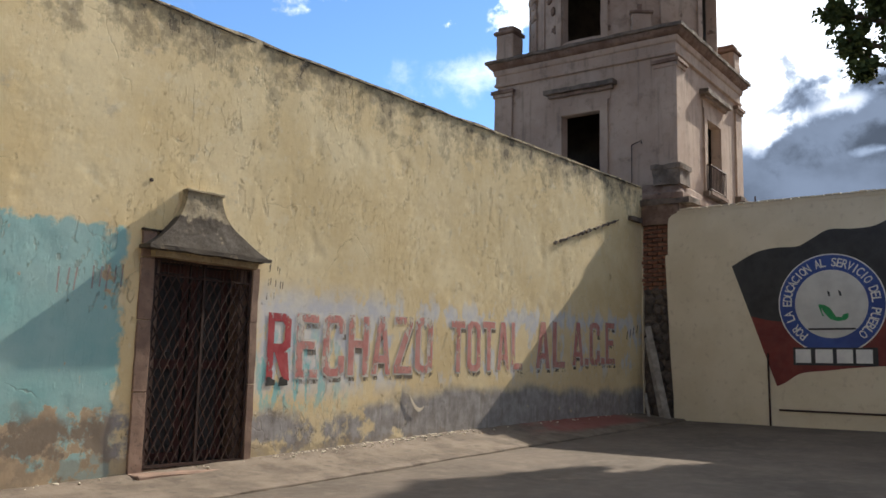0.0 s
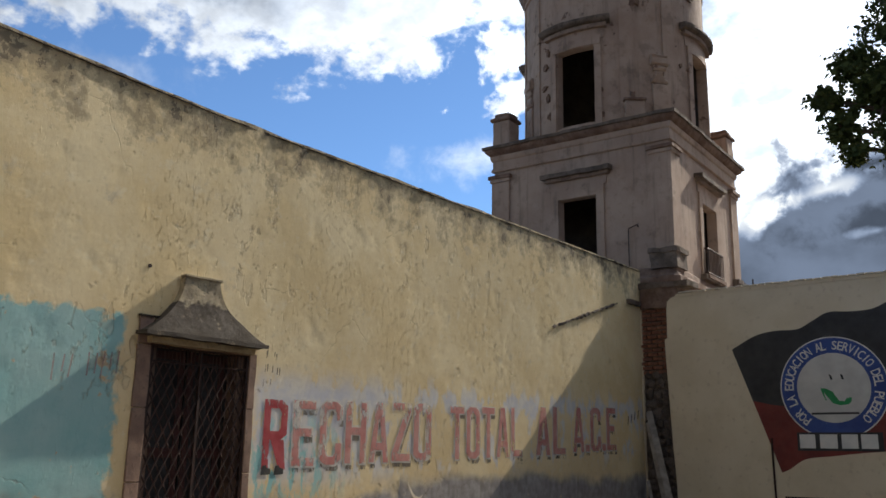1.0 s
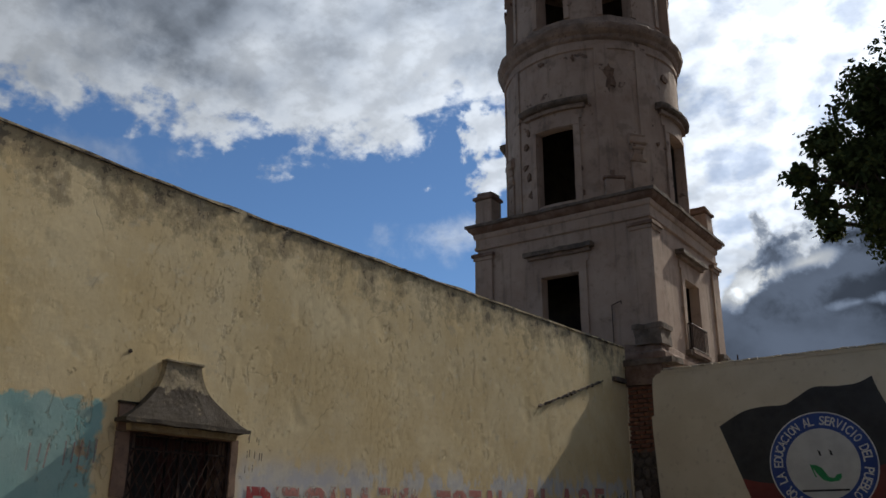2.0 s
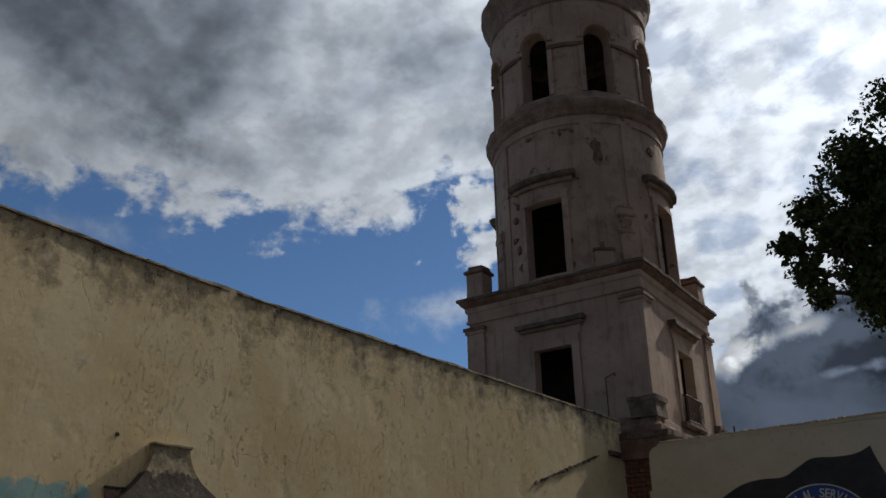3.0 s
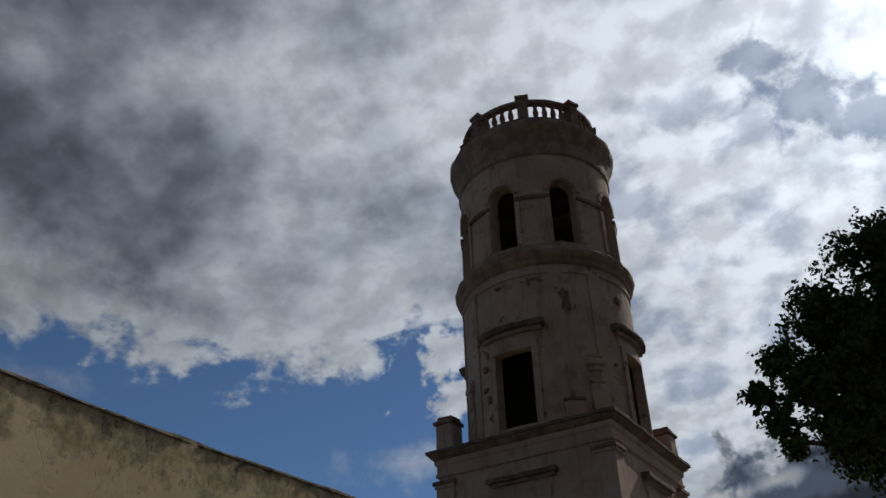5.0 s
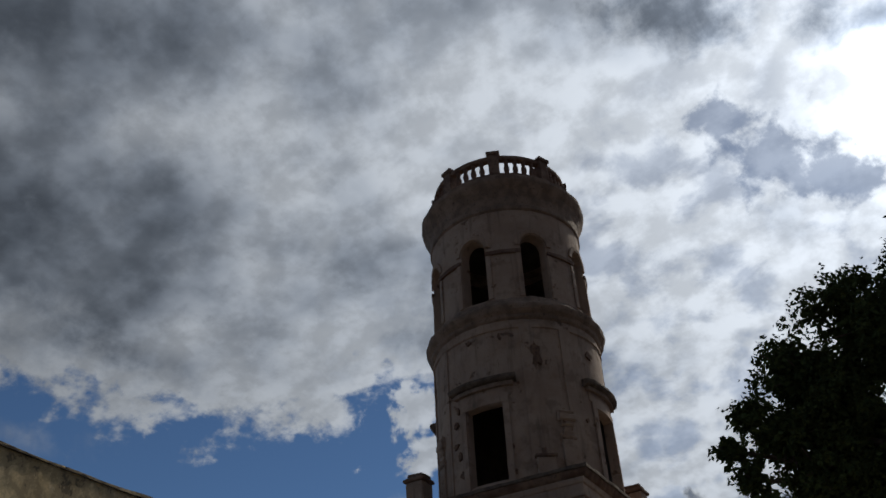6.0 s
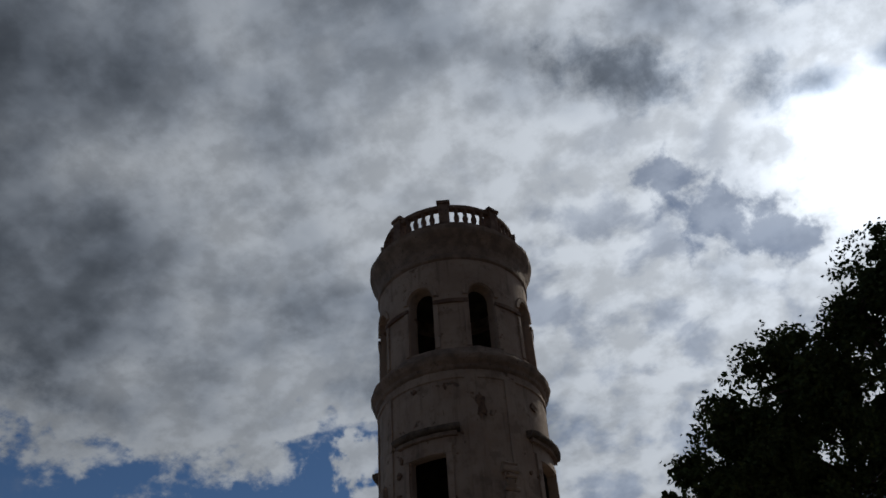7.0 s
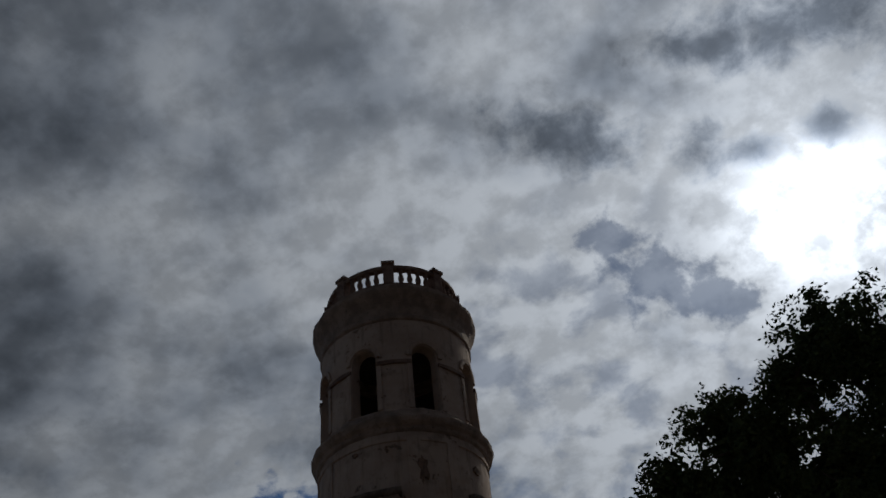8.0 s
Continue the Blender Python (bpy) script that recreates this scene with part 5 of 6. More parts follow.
def make_shaft():
    # each side is built facing -y and turned into its place
    for i in range(4):
        m = side_turn(i)

        def put(s, z, deep, m=m):
            if deep:
                return m @ Vector((s * 0.915, -H + 0.22, z))
            return worn(m @ Vector((s, -H, z)), 0.007, 2.5)

        shift = 0.15 if i == 1 else 0.0
        bm = panel(put, steps(-H, H, [WA + shift, WB + shift], 0.22), [(WA + shift, WB + shift, W_SILL, lambda s: W_HEAD)], 5.9, 9.66, 0.22)
        # inner faces take the dark colour that stands in for shade indoors
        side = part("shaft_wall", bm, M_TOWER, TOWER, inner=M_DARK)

        def add(name, lo, hi, mat, label="", amount=0.012, step=0.2, parent=side, bevel=0.0):
            bm = fine_box(lo, hi, step, None, amount, 0.3, i * 5.0 + lo[0], bevel)
            bmesh.ops.transform(bm, matrix=m, verts=bm.verts)
            return part(name, bm, mat, parent, label)

        c = (WA + WB) / 2 + shift
        # window surround and its hood
        add("surround", (c - 0.80, -H - 0.05, 6.25), (c - 0.575, -H + 0.05, 8.45), M_TOWER, "plaster window surround")
        add("surround", (c + 0.575, -H - 0.05, 6.25), (c + 0.80, -H + 0.05, 8.45), M_TOWER, "plaster window surround")
        add("surround", (c - 0.80, -H - 0.05, 8.452), (c + 0.80, -H + 0.05, 8.73), M_TOWER, "plaster window surround")
        add("frieze", (c - 0.88, -H - 0.03, 8.735), (c + 0.88, -H + 0.05, 8.98), M_TOWER, "plain frieze over the window")
        add("hood_lower", (c - 0.97, -H - 0.13, 8.985), (c + 0.97, -H + 0.05, 9.07), M_SOOT, "chipped moulding", 0.02, 0.12)
        add("hood", (c - 1.05, -H - 0.24, 9.075), (c + 1.05, -H + 0.05, 9.20), M_STONE, "dark worn window hood", 0.03, 0.12)
        add("sill", (c - 0.85, -H - 0.16, 6.25), (c + 0.85, -H + 0.10, 6.395), M_STONE, "worn window sill", 0.02, 0.15)
        # entablature and cornice
        part("entablature", cut_ring(m, ((0.02, 9.62), (0.07, 9.64), (0.07, 9.72), (0.04, 9.74), (0.04, 9.95), (0.08, 9.98), (0.10, 10.06), (0.10, 10.12)), 0.006), M_TOWER, side)
        part("cornice", cut_ring(m, ((0.10, 10.125), (0.15, 10.15), (0.20, 10.20), (0.24, 10.285), (0.20, 10.30)), 0.022), M_LEDGE, side, "worn reddish stone cornice")
        part("cornice_slab", cut_ring(m, ((0.20, 10.288), (0.285, 10.30), (0.29, 10.385), (0.20, 10.41), (0.05, 10.47)), 0.030), M_STONE, side, "dark weathered top slab of the cornice")
        part("base_ledge", cut_ring(m, ((0.02, 5.4), (0.12, 5.45), (0.12, 5.75), (0.24, 5.82), (0.24, 5.96), (0.10, 6.05), (0.06, 6.20), (0.0, 6.25)), 0.03), M_LEDGE, side, "worn reddish base moulding")
    # corner strips with foot and cap
    for k in range(4):
        m = side_turn(k)
        for name, lo, hi, mat, label, amount in (
                ("corner_strip", (H - 0.52, -H - 0.06, 6.26), (H + 0.06, -H + 0.52, 9.30), M_TOWER, "", 0.006),
                ("strip_foot", (H - 0.58, -H - 0.14, 6.20), (H + 0.14, -H + 0.58, 6.62), M_STONE, "broken stone foot of the corner strip", 0.04),
                ("strip_foot", (H - 0.60, -H - 0.18, 6.60), (H + 0.18, -H + 0.60, 6.72), M_STONE, "broken stone foot of the corner strip", 0.04),
                ("strip_cap", (H - 0.56, -H - 0.10, 9.305), (H + 0.10, -H + 0.56, 9.40), M_TOWER, "", 0.006),
                ("strip_cap", (H - 0.60, -H - 0.15, 9.405), (H + 0.15, -H + 0.60, 9.50), M_LEDGE, "moulded cap of the corner strip", 0.016)):
            bm = fine_box(lo, hi, 0.16, None, amount, 0.25, k * 3.0)
            bmesh.ops.transform(bm, matrix=m, verts=bm.verts)
            part(name, bm, mat, TOWER, label)
        if k == 0:
            continue
        # corner block on the cornice
        c = (H - 0.24, -H + 0.24)
        for name, half, z0, z1, mat in (("corner_block", 0.29, 10.42, 11.22, M_TOWER), ("block_cap", 0.35, 11.22, 11.33, M_LEDGE), ("block_top", 0.26, 11.33, 11.47, M_LEDGE)):
            bm = fine_box((c[0] - half, c[1] - half, z0), (c[0] + half, c[1] + half, z1), 0.14, None, 0.022, 0.25, k * 2.0, 0.03)
            bmesh.ops.transform(bm, matrix=m, verts=bm.verts)
            part(name, bm, mat, TOWER)
    # lower shaft and floors
    part("lower_shaft", fine_box((-H, -H, -0.1), (H, H, 5.88), 0.6, None, 0.02, 0.5), M_TOWER, TOWER)
    part("floor", box((-H + 0.03, -H + 0.03, 10.42), (H - 0.03, H - 0.03, 10.52)), M_ROOF, TOWER)
    # dark floor and added cross wall: window openings are blackened by colour
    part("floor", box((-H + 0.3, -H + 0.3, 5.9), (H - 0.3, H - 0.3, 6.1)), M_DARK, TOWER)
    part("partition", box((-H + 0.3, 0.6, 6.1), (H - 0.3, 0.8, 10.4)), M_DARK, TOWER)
    # square relief block on the cornice, against the round stage
    at, r = radians(-55.0), 2.74
    m = Matrix.Translation((r * math.cos(at), r * math.sin(at), 0)) @ Matrix.Rotation(at + math.pi / 2, 4, "Z")
    for lo, hi, mat in (((-0.27, -0.17, 10.44), (0.27, 0.14, 11.06), M_TOWER), ((-0.31, -0.21, 11.062), (0.31, 0.14, 11.15), M_LEDGE)):
        bm = fine_box(lo, hi, 0.12, None, 0.02, 0.2, 4.0, 0.02)
        bmesh.ops.transform(bm, matrix=m, verts=bm.verts)
        part("relief_block", bm, mat, TOWER, "square relief block on the cornice")


def cut_ring(m, profile, amount):
    """A moulding along one side of the square shaft, mitred at the corners; profile: (out, z)."""
    bm = bmesh.new()
    n = 30
    rows = []
    pts = [(-0.3, profile[0][1])] + list(profile) + [(-0.3, profile[-1][1])]
    for i in range(n + 1):
        f = -1 + 2 * i / n
        row = []
        for out, z in pts:
            reach = H + out
            p = m @ Vector((f * reach, -reach, z))
            if -0.2 < out:
                p = worn(p, amount, 2.6, 3.0)
            row.append(bm.verts.new(p))
        rows.append(row)
    k = len(pts)
    for p, q in zip(rows, rows[1:]):
        for j in range(k):
            bm.faces.new((p[j], q[j], q[(j + 1) % k], p[(j + 1) % k]))
    bm.faces.new(rows[0])
    bm.faces.new(rows[-1])
    return bm


make_shaft()


def polar(r, a, z):
    return Vector((r * math.cos(radians(a)), r * math.sin(radians(a)), z))


def make_round_stage():
    """The round stage with four tall windows. Angles run round the tower's own axes."""
    R, Z0, Z1 = 2.72, 10.42, 15.62
    holes = []
    for i in range(4):
        c = 90 * i
        holes.append((c - 12.1, c + 12.6, 10.58, lambda s: 12.87))
    marks = [v for h in holes for v in h[:2]]

    def put(s, z, deep):
        if deep:
            return polar(R - 0.24, s, z)
        p = polar(R, s, z)
        return worn(worn(p, 0.020, 1.5, 8.0), 0.016, 6.0, 2.0)

    bm = panel(put, steps(-45.0, 315.0, marks, 4.2), holes, Z0, Z1, 0.22, closed=True)
    stage = part("round_stage", bm, M_TOWER, TOWER, inner=M_DARK)
    for i in range(4):
        c = 90 * i
        for a0, a1, z0, z1, out, mat, name, label in (
                (c - 16.5, c - 12.4, 10.50, 12.88, 0.06, M_TOWER, "surround", ""), (c + 12.9, c + 16.8, 10.50, 12.88, 0.06, M_TOWER, "surround", ""),
                (c - 16.5, c + 16.5, 12.89, 13.08, 0.06, M_TOWER, "surround", ""), (c - 18.5, c + 18.5, 13.09, 13.38, 0.035, M_TOWER, "frieze", ""),
                (c - 20.5, c + 20.5, 13.385, 13.50, 0.14, M_SOOT, "hood_lower", "chipped moulding"), (c - 22.5, c + 22.5, 13.505, 13.72, 0.27, M_STONE, "hood", "dark curved window hood"),
                (c + 27.5, c + 36.0, 10.48, 15.30, 0.045, M_TOWER, "pilaster", ""), (c + 54.0, c + 62.5, 10.48, 15.30, 0.045, M_TOWER, "pilaster", "")):
            n = max(3, int((a1 - a0) / 2.5))
            m = max(1, int((z1 - z0) / 0.25))
            prof = [(R + out, z0 + (z1 - z0) * j / m) for j in range(m + 1)] + [(R - 0.08, z1), (R - 0.08, z0)]
            if name == "hood":
                prof = [(R + 0.10, z0), (R + 0.22, z0 + 0.03), (R + out, z0 + 0.10), (R + out, z1 - 0.04), (R + out - 0.1, z1), (R - 0.08, z1 + 0.03), (R - 0.08, z0)]
            part(name, turned(prof, (0, 0), a0, a1, n, 0.03 if mat == M_STONE else 0.012, i * 4.0 + a0), mat, stage, label)
        # shallow broken relief between the pilasters
        for z0, z1, half, out in ((10.50, 11.66, 4.3, 0.10), (11.66, 11.80, 4.9, 0.14), (11.80, 11.92, 3.2, 0.11), (11.92, 12.05, 2.2, 0.08), (12.05, 12.20, 3.9, 0.13), (12.20, 12.44, 5.3, 0.18), (12.44, 12.54, 4.8, 0.14)):
            a0, a1 = c + 50.5 - half, c + 50.5 + half
            part("relief", turned([(R + out * 0.7, z0), (R + out, z0 + 0.05), (R + out, z1 - 0.05), (R + out * 0.6, z1), (R - 0.08, z1), (R - 0.08, z0)], (0, 0), a0, a1, 7, 0.03, z0 * 3 + i), M_TOWER, stage, "worn plaster urn relief on a pedestal")
    # plaster fallen from the pilasters' heads and the window's side, small holes
    for a, zc, wide, tall, seed in ((-53.5, 14.38, 0.20, 0.46, 1), (-75.4, 15.04, 0.06, 0.16, 2), (-97.0, 15.12, 0.13, 0.10, 3), (-73.4, 11.50, 0.09, 0.10, 4), (-23.2, 12.38, 0.06, 0.07, 5), (-109.2, 13.05, 0.07, 0.16, 6), (-111.6, 12.62, 0.11, 0.12, 7),
                                    (-112.4, 11.98, 0.12, 0.10, 13), (-109.4, 11.62, 0.10, 0.17, 14), (-108.0, 11.05, 0.12, 0.14, 16), (-74.0, 10.75, 0.16, 0.12, 9), (-104.0, 11.45, 0.08, 0.20, 10), (-38.0, 12.30, 0.16, 0.12, 11), (-12.0, 14.7, 0.2, 0.16, 12)):
        rim = []
        for j in range(22):
            f = 2 * math.pi * j / 22
            g = 0.75 + 0.5 * noise.noise(Vector((math.cos(f) * 1.7 + seed * 5.1, math.sin(f) * 1.7, seed))) + 0.35 * noise.noise(Vector((math.cos(f) * 5.0, math.sin(f) * 5.0, seed * 3.3)))
            rim.append((a + math.degrees(wide * g * math.cos(f) / R), zc + tall * g * math.sin(f)))
        bm = bmesh.new()
        face = [bm.verts.new(polar(R + 0.055, b, q)) for b, q in rim]
        back = [bm.verts.new(polar(R - 0.05, b, q)) for b, q in rim]
        mid_v = bm.verts.new(polar(R + 0.050, a, zc))
        for j in range(22):
            i2 = (j + 1) % 22
            bm.faces.new((face[j], face[i2], mid_v))
            bm.faces.new((face[i2], face[j], back[j], back[i2]))
        part("bare_patch", bm, M_BARE, stage, "bare dark brick where plaster has fallen")
    # band and ring cornice
    part("band", turned([(R + 0.01, 15.28), (R + 0.05, 15.30), (R + 0.05, 15.42), (R + 0.01, 15.44), (R - 0.1, 15.44), (R - 0.1, 15.28)], (0, 0), 0, 360, 96, 0.012), M_TOWER, stage)
    part("ring_cornice", turned([(R + 0.02, 15.60), (R + 0.08, 15.66), (R + 0.10, 15.76), (R + 0.20, 15.86), (R + 0.25, 15.98), (R + 0.25, 16.06), (R + 0.18, 16.12), (R + 0.02, 16.22), (R - 0.08, 16.46), (R - 0.5, 16.46), (R - 0.5, 15.60)], (0, 0), 0, 360, 144, 0.045, 2.0), M_SOOT, stage, "worn ring cornice")
    bm = bmesh.new()
    bmesh.ops.create_circle(bm, cap_ends=True, radius=R - 0.4, segments=48, matrix=Matrix.Translation((0, 0, 15.9)))
    part("floor", bmesh_thick(bm, 0.2), M_DARK, stage)


def bmesh_thick(bm, t):
    got = bmesh.ops.extrude_face_region(bm, geom=bm.faces[:])
    bmesh.ops.translate(bm, vec=(0, 0, t), verts=[v for v in got["geom"] if isinstance(v, bmesh.types.BMVert)])
    return bm


make_round_stage()


def make_belfry():
    R, Z0, Z1 = 2.63, 16.44, 20.15
    HALF, SPRING = 9.6, 18.50
    rise = radians(HALF) * R
    holes = []

    def head(c):
        return lambda s: SPRING + rise * math.sqrt(max(0.0, 1 - ((s - c) / HALF) ** 2))

    for i in range(8):
        c = 45 * i
        holes.append((c - HALF, c + HALF, 16.48, head(c)))
    marks = []
    for h in holes:
        marks += [h[0] + (h[1] - h[0]) * (0.5 - 0.5 * math.cos(math.pi * j / 12)) for j in range(13)]

    def put(s, z, deep):
        if deep:
            return polar(R - 0.42, s, z)
        return worn(polar(R, s, z), 0.02, 1.6, 4.0)

    bm = panel(put, steps(-22.5, 337.5, marks, 3.5), holes, Z0, Z1, 0.22, closed=True)
    belfry = part("belfry", bm, M_TOWER, TOWER, inner=M_DARK)
    for i in range(8):
        c = 45 * i
        # moulding round the arch
        bm = bmesh.new()
        rows = []
        for j in range(25):
            t = math.pi * j / 24
            row = []
            for k_in, out in ((1.06, 0.0), (1.06, 0.06), (1.36, 0.075), (1.42, 0.04), (1.42, 0.0)):
                a = c - HALF * k_in * math.cos(t)
                z = SPRING + rise * k_in * math.sin(t)
                row.append(bm.verts.new(worn(polar(R - 0.03 + (out + 0.03 if out else 0), a, z), 0.012, 5.0, i)))
            rows.append(row)
        for p, q in zip(rows, rows[1:]):
            for k in range(4):
                bm.faces.new((p[k], q[k], q[k + 1], p[k + 1]))
            bm.faces.new((p[4], q[4], q[0], p[0]))
        bm.faces.new(rows[0])
        bm.faces.new(rows[-1])
        part("arch_moulding", bm, M_TOWER, belfry)
        for a0, a1, z0, z1, out, mat in ((c - 13.4, c - 10.0, 16.5, 18.16, 0.05, M_TOWER), (c + 10.0, c + 13.4, 16.5, 18.16, 0.05, M_TOWER), (c + 10.0, c + 35.0, 18.17, 18.30, 0.08, M_LEDGE)):
            m = 6 if z1 - z0 > 1 else 1
            prof = [(R + out, z0 + (z1 - z0) * j / m) for j in range(m + 1)] + [(R - 0.08, z1), (R - 0.08, z0)]
            part("impost" if mat == M_LEDGE else "strip", turned(prof, (0, 0), a0, a1, max(2, int((a1 - a0) / 2.5)), 0.014, i), mat, belfry)
    # flaring cornice that carries the balustrade
    part("crown_cornice", turned([(2.64, 19.95), (2.70, 20.0), (2.70, 20.12), (2.66, 20.2), (2.70, 20.5), (2.80, 20.75), (2.90, 20.92), (2.96, 21.05), (2.97, 21.20), (2.90, 21.26), (2.80, 21.30), (2.78, 21.42), (2.50, 21.50), (1.9, 21.52), (1.9, 19.95)],
                                 (0, 0), 0, 360, 144, 0.030, 6.0), M_SOOT, belfry, "flaring worn cornice")
    bm = bmesh.new()
    bmesh.ops.create_circle(bm, cap_ends=True, radius=2.1, segments=48, matrix=Matrix.Translation((0, 0, 20.3)))
    part("ceiling_slab", bmesh_thick(bm, 0.3), M_DARK, belfry)
    # balustrade
    RB = 2.33
    bal = part("balustrade_base", turned([(RB + 0.16, 21.46), (RB + 0.16, 21.74), (RB - 0.16, 21.74), (RB - 0.16, 21.46)], (0, 0), 0, 360, 96, 0.012), M_LEDGE, TOWER)
    part("rail", turned([(RB + 0.10, 22.42), (RB + 0.13, 22.47), (RB + 0.13, 22.58), (RB - 0.13, 22.58), (RB - 0.13, 22.47), (RB - 0.10, 22.42)], (0, 0), 0, 360, 96, 0.014, 3.0), M_LEDGE, bal)
    prof = [(0.085, 21.74), (0.085, 21.80), (0.065, 21.84), (0.10, 21.97), (0.108, 22.06), (0.075, 22.20), (0.062, 22.28), (0.09, 22.34), (0.09, 22.425), (0.0005, 22.425), (0.0005, 21.74)]
    me = mesh_data(turned(prof, (0, 0), 0, 360, 10), M_LEDGE)
    for i in range(8):
        post_a = 22.5 + 45 * i
        bm = fine_box((RB - 0.17, -0.19, 21.74), (RB + 0.17, 0.19, 22.62), 0.15, None, 0.014, 0.2, i * 1.0)
        bmesh.ops.transform(bm, matrix=Matrix.Rotation(radians(post_a), 4, "Z"), verts=bm.verts)
        part("post", bm, M_LEDGE, bal)
        bm = fine_box((RB - 0.22, -0.24, 22.62), (RB + 0.22, 0.24, 22.74), 0.12, None, 0.014, 0.2, i * 2.0)
        bmesh.ops.transform(bm, matrix=Matrix.Rotation(radians(post_a), 4, "Z"), verts=bm.verts)
        part("post_cap", bm, M_LEDGE, bal)
        for j in range(4):
            ob = new("baluster", me)
            ob.parent = bal
            ob.location = polar(RB, post_a + 10.8 + 7.8 * j, 0)


make_belfry()


def make_balcony():
    b = tagged(new("balcony"), "small rusty iron balcony rail at the tower window", "balcony")
    b.matrix_world = TM @ Matrix.Translation((H, 0.17, 6.4))
    part("slab", fine_box((-0.02, -0.72, -0.10), (0.20, 0.72, 0.0), 0.2, amount=0.015, size=0.2), M_LEDGE, b)
    for z in (0.06, 0.74):
        bm = bmesh.new()
        for p, q in (((0.0, -0.66, z), (0.14, -0.66, z)), ((0.14, -0.66, z), (0.14, 0.66, z)), ((0.14, 0.66, z), (0.0, 0.66, z))):
            bar_in(bm, p, q, 0.022, 6)
        part("rail", bm, M_IRON, b)
    for i in range(12):
        bm = bmesh.new()
        y = -0.66 + 0.12 * i
        bar_in(bm, (0.14, y, 0.0), (0.14, y, 0.74), 0.013, 5)
        part("bar", bm, M_IRON, b)
    for s in (-0.66, 0.66):
        for x in (0.05,):
            bm = bmesh.new()
            bar_in(bm, (x, s, 0.0), (x, s, 0.74), 0.013, 5)
            part("bar", bm, M_IRON, b)


make_balcony()
# bent wire on the shaft
bm = bmesh.new()
wall_y = -H - 0.05
for p, q in (((1.50, wall_y, 6.3), (1.50, wall_y, 7.36)), ((1.50, wall_y, 7.36), (1.80, wall_y - 0.1, 7.42)), ((1.80, wall_y - 0.1, 7.42), (1.82, wall_y - 0.1, 7.34))):
    bar_in(bm, TM @ Vector(p), TM @ Vector(q), 0.014, 6)
tagged(mesh_object("bent_pipe", bm, M_IRON), "thin bent iron pipe upright on the tower wall", "pipe")


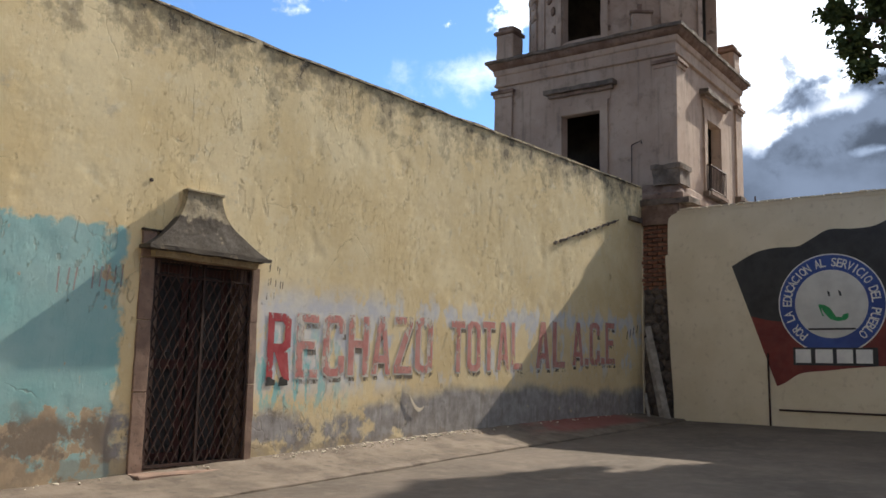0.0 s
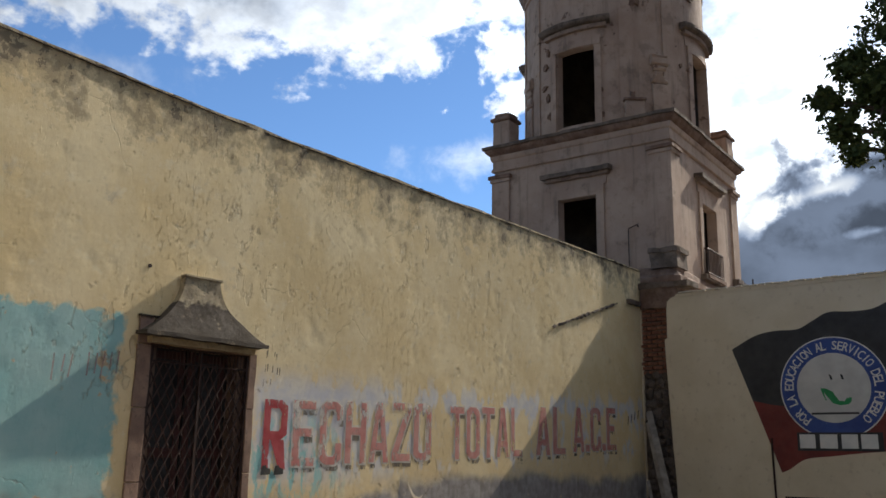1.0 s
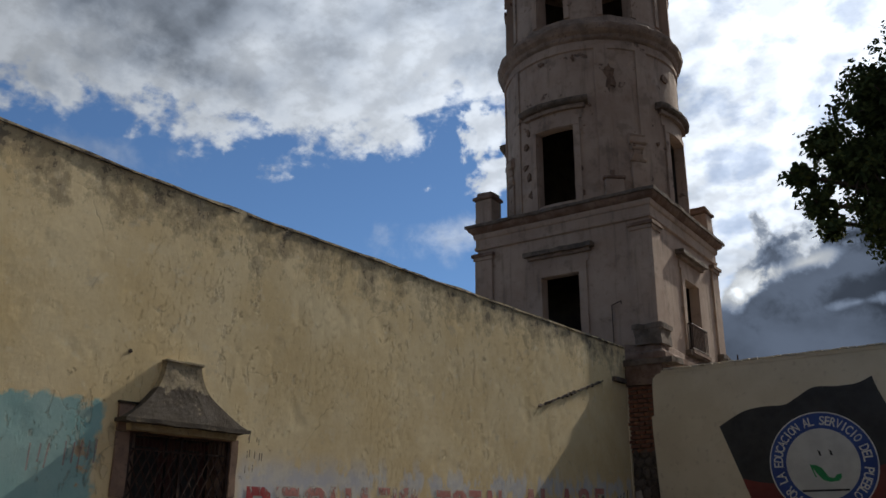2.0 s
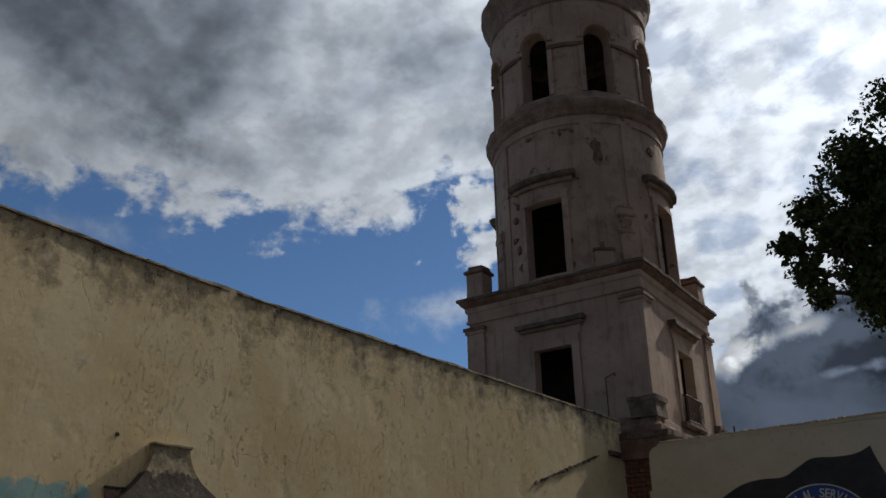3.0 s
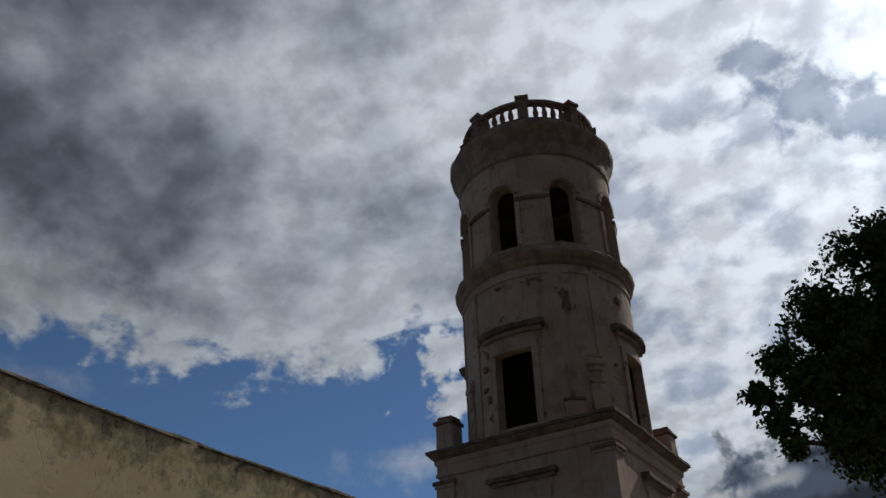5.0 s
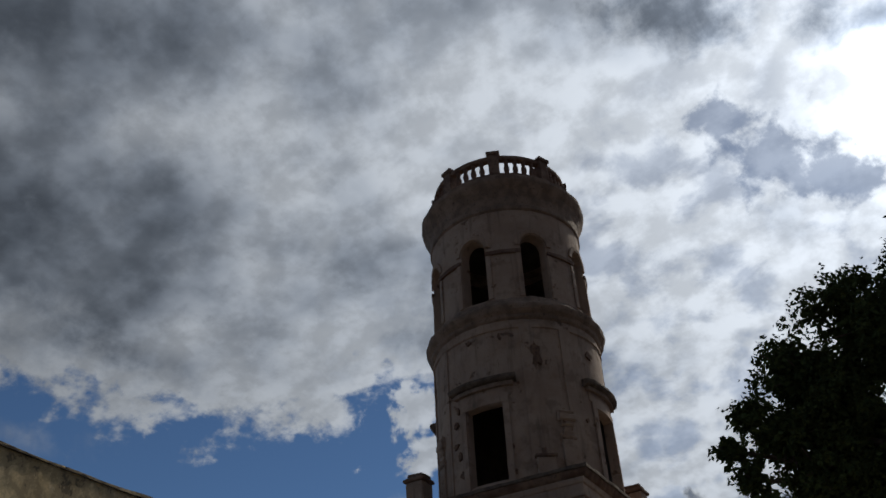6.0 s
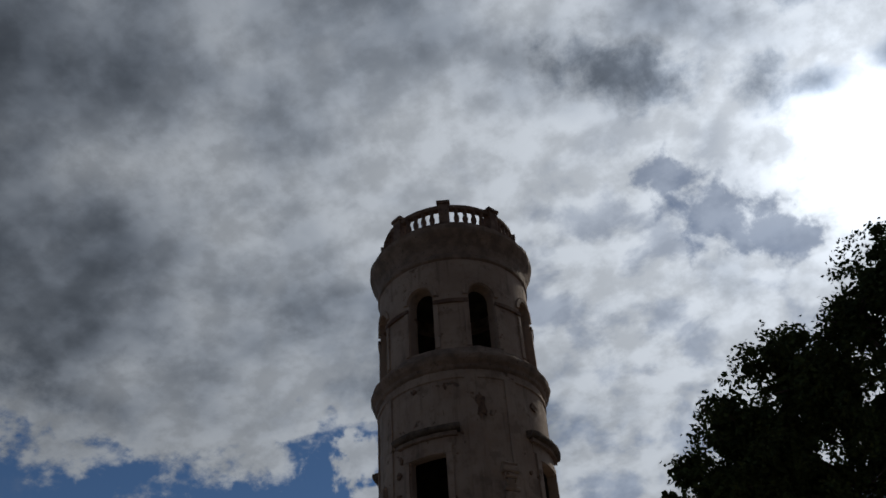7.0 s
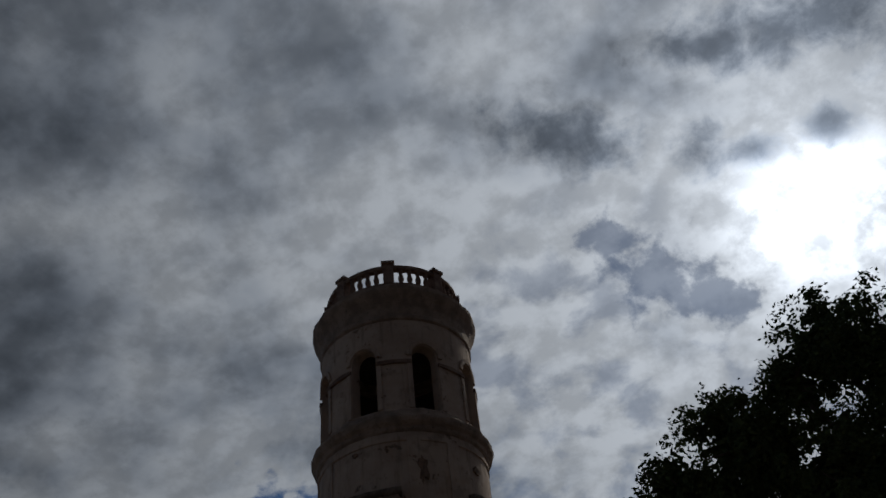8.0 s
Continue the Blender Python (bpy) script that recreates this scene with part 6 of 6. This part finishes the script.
# ---- the tree ----
def make_tree():
    rng = random.Random(11)
    tree = tagged(new("tree"), "tall dark broad-leaved tree with a dense uneven crown", "tree")
    base = Vector((13.0, 23.2, 0.42))
    tree.location = base
    # lobes of the crown: place from the eye by bearing and height, as (bearing, elevation, distance, radius)
    lobes = []
    for az, el, d, r in LOBES:
        h = d * 1.68
        lobes.append((Vector((EYE[0] + h * math.sin(radians(az)), EYE[1] + h * math.cos(radians(az)), EYE[2] + h * math.tan(radians(el)))), r * 1.68))
    bm = bmesh.new()
    fork = Vector((12.8, 23.0, 6.0))
    pts = [base + Vector((0, 0, -0.2)), base + Vector((0.08, 0.0, 1.4)), base + Vector((-0.05, 0.05, 2.8)), fork]
    for i, (p, q) in enumerate(zip(pts, pts[1:])):
        bar_in(bm, p, q, 0.40 - 0.05 * i, 12, 0.88)
    for c, r in lobes:
        midp = (fork + c) / 2 + Vector((rng.uniform(-0.3, 0.3), rng.uniform(-0.3, 0.3), 0.3))
        limb = bmesh.new()
        bar_in(limb, fork, midp, 0.20, 7, 0.6)
        bar_in(limb, midp, c, 0.12, 7, 0.4)
        for _ in range(7):
            v = Vector((rng.gauss(0, 1), rng.gauss(0, 1), rng.gauss(0, 0.8))).normalized()
            bar_in(limb, c, c + v * r * 0.9, 0.045, 5, 0.3)
        bmesh.ops.translate(limb, vec=-base, verts=limb.verts)
        part("limb", limb, M_BARK, tree, smooth=True)
    bmesh.ops.translate(bm, vec=-base, verts=bm.verts)
    part("trunk", bm, M_BARK, tree, smooth=True)
    verts, faces = [], []
    for c, r in lobes:
        for _ in range(int(185 * r * r)):
            v = Vector((rng.gauss(0, 1), rng.gauss(0, 1), rng.gauss(0, 0.9))).normalized()
            k = noise.noise(v * 2.2 + c) * 0.26
            out = rng.random() ** 0.5
            cc = c + v * r * (out * 0.92 + k * 1.3)
            size = rng.uniform(0.075, 0.15)
            if out > 0.42 and (noise.noise(cc * 1.1) < -0.12 or noise.noise(cc * 2.6) < -0.14):
                continue
            big = 1.0 if out > 0.6 else 1.7
            for _ in range(rng.randint(26, 38)):
                p = cc + Vector((rng.gauss(0, 1), rng.gauss(0, 1), rng.gauss(0, 0.9))) * size
                a = Vector((rng.gauss(0, 1), rng.gauss(0, 1), rng.gauss(-0.5, 0.7))).normalized()
                s = a.cross(Vector((rng.gauss(0, 1), rng.gauss(0, 1), rng.gauss(0, 1)))).normalized()
                ln, wd = rng.uniform(0.10, 0.17) * big, rng.uniform(0.032, 0.052) * big
                up = a.cross(s) * 0.012
                i = len(verts)
                for q in (p, p + a * ln * 0.5 + s * wd + up, p + a * ln, p + a * ln * 0.5 - s * wd + up):
                    verts.append(tuple(q - base))
                faces.append((i, i + 1, i + 2))
                faces.append((i, i + 2, i + 3))
    me = bpy.data.meshes.new("crown")
    me.from_pydata(verts, [], faces)
    me.materials.append(M_LEAF)
    crown = new("crown", me)
    crown.parent = tree
    tagged(crown, "dense dark green leaves")


LOBES = [(-14.3, 21.4, 13.0, 0.24), (-13.4, 19.6, 13.0, 0.22), (-12.6, 23.2, 13.0, 0.22), (-12.6, 18.3, 13.1, 0.20), (-9.4, 19.4, 13.1, 0.66), (-5.6, 17.4, 13.3, 0.7), (-10.7, 21.5, 13.0, 0.66), (-8.4, 24.7, 13.2, 0.90), (-6.2, 20.5, 13.4, 1.22), (-3.5, 26.5, 13.0, 1.15), (-8.6, 17.6, 13.2, 0.6), (1.5, 22.5, 13.5, 1.7),
         (3.5, 30.8, 13.2, 0.95), (8.5, 28.0, 13.2, 1.45), (13.5, 31.0, 13.0, 1.2), (9.0, 20.5, 13.4, 1.6), (16.0, 23.5, 13.0, 1.8), (0.3, 29.0, 13.0, 0.5), (22.0, 27.0, 13.0, 1.6)]
make_tree()


# ---- closing the yard ----
bm = box((16.0, -9.0, -0.1), (16.3, 19.5, 4.6))
tagged(mesh_object("wall_east", bm, M_CREAM), "plain cream wall that closes the yard", "wall", kind="structure")
bm = box((-0.6, -9.3, -0.1), (16.3, -9.0, 4.6))
tagged(mesh_object("wall_south", bm, M_CREAM), "plain cream wall behind the yard", "wall", kind="structure")
bm = bmesh.new()
bar_in(bm, (2.72, FY + 0.17, 5.2), (2.72, FY + 0.17, 5.43), 0.018, 6)
tagged(mesh_object("pipe_stub", bm, M_IRON), "short dark pipe stub on top of the cream wall", "pipe")
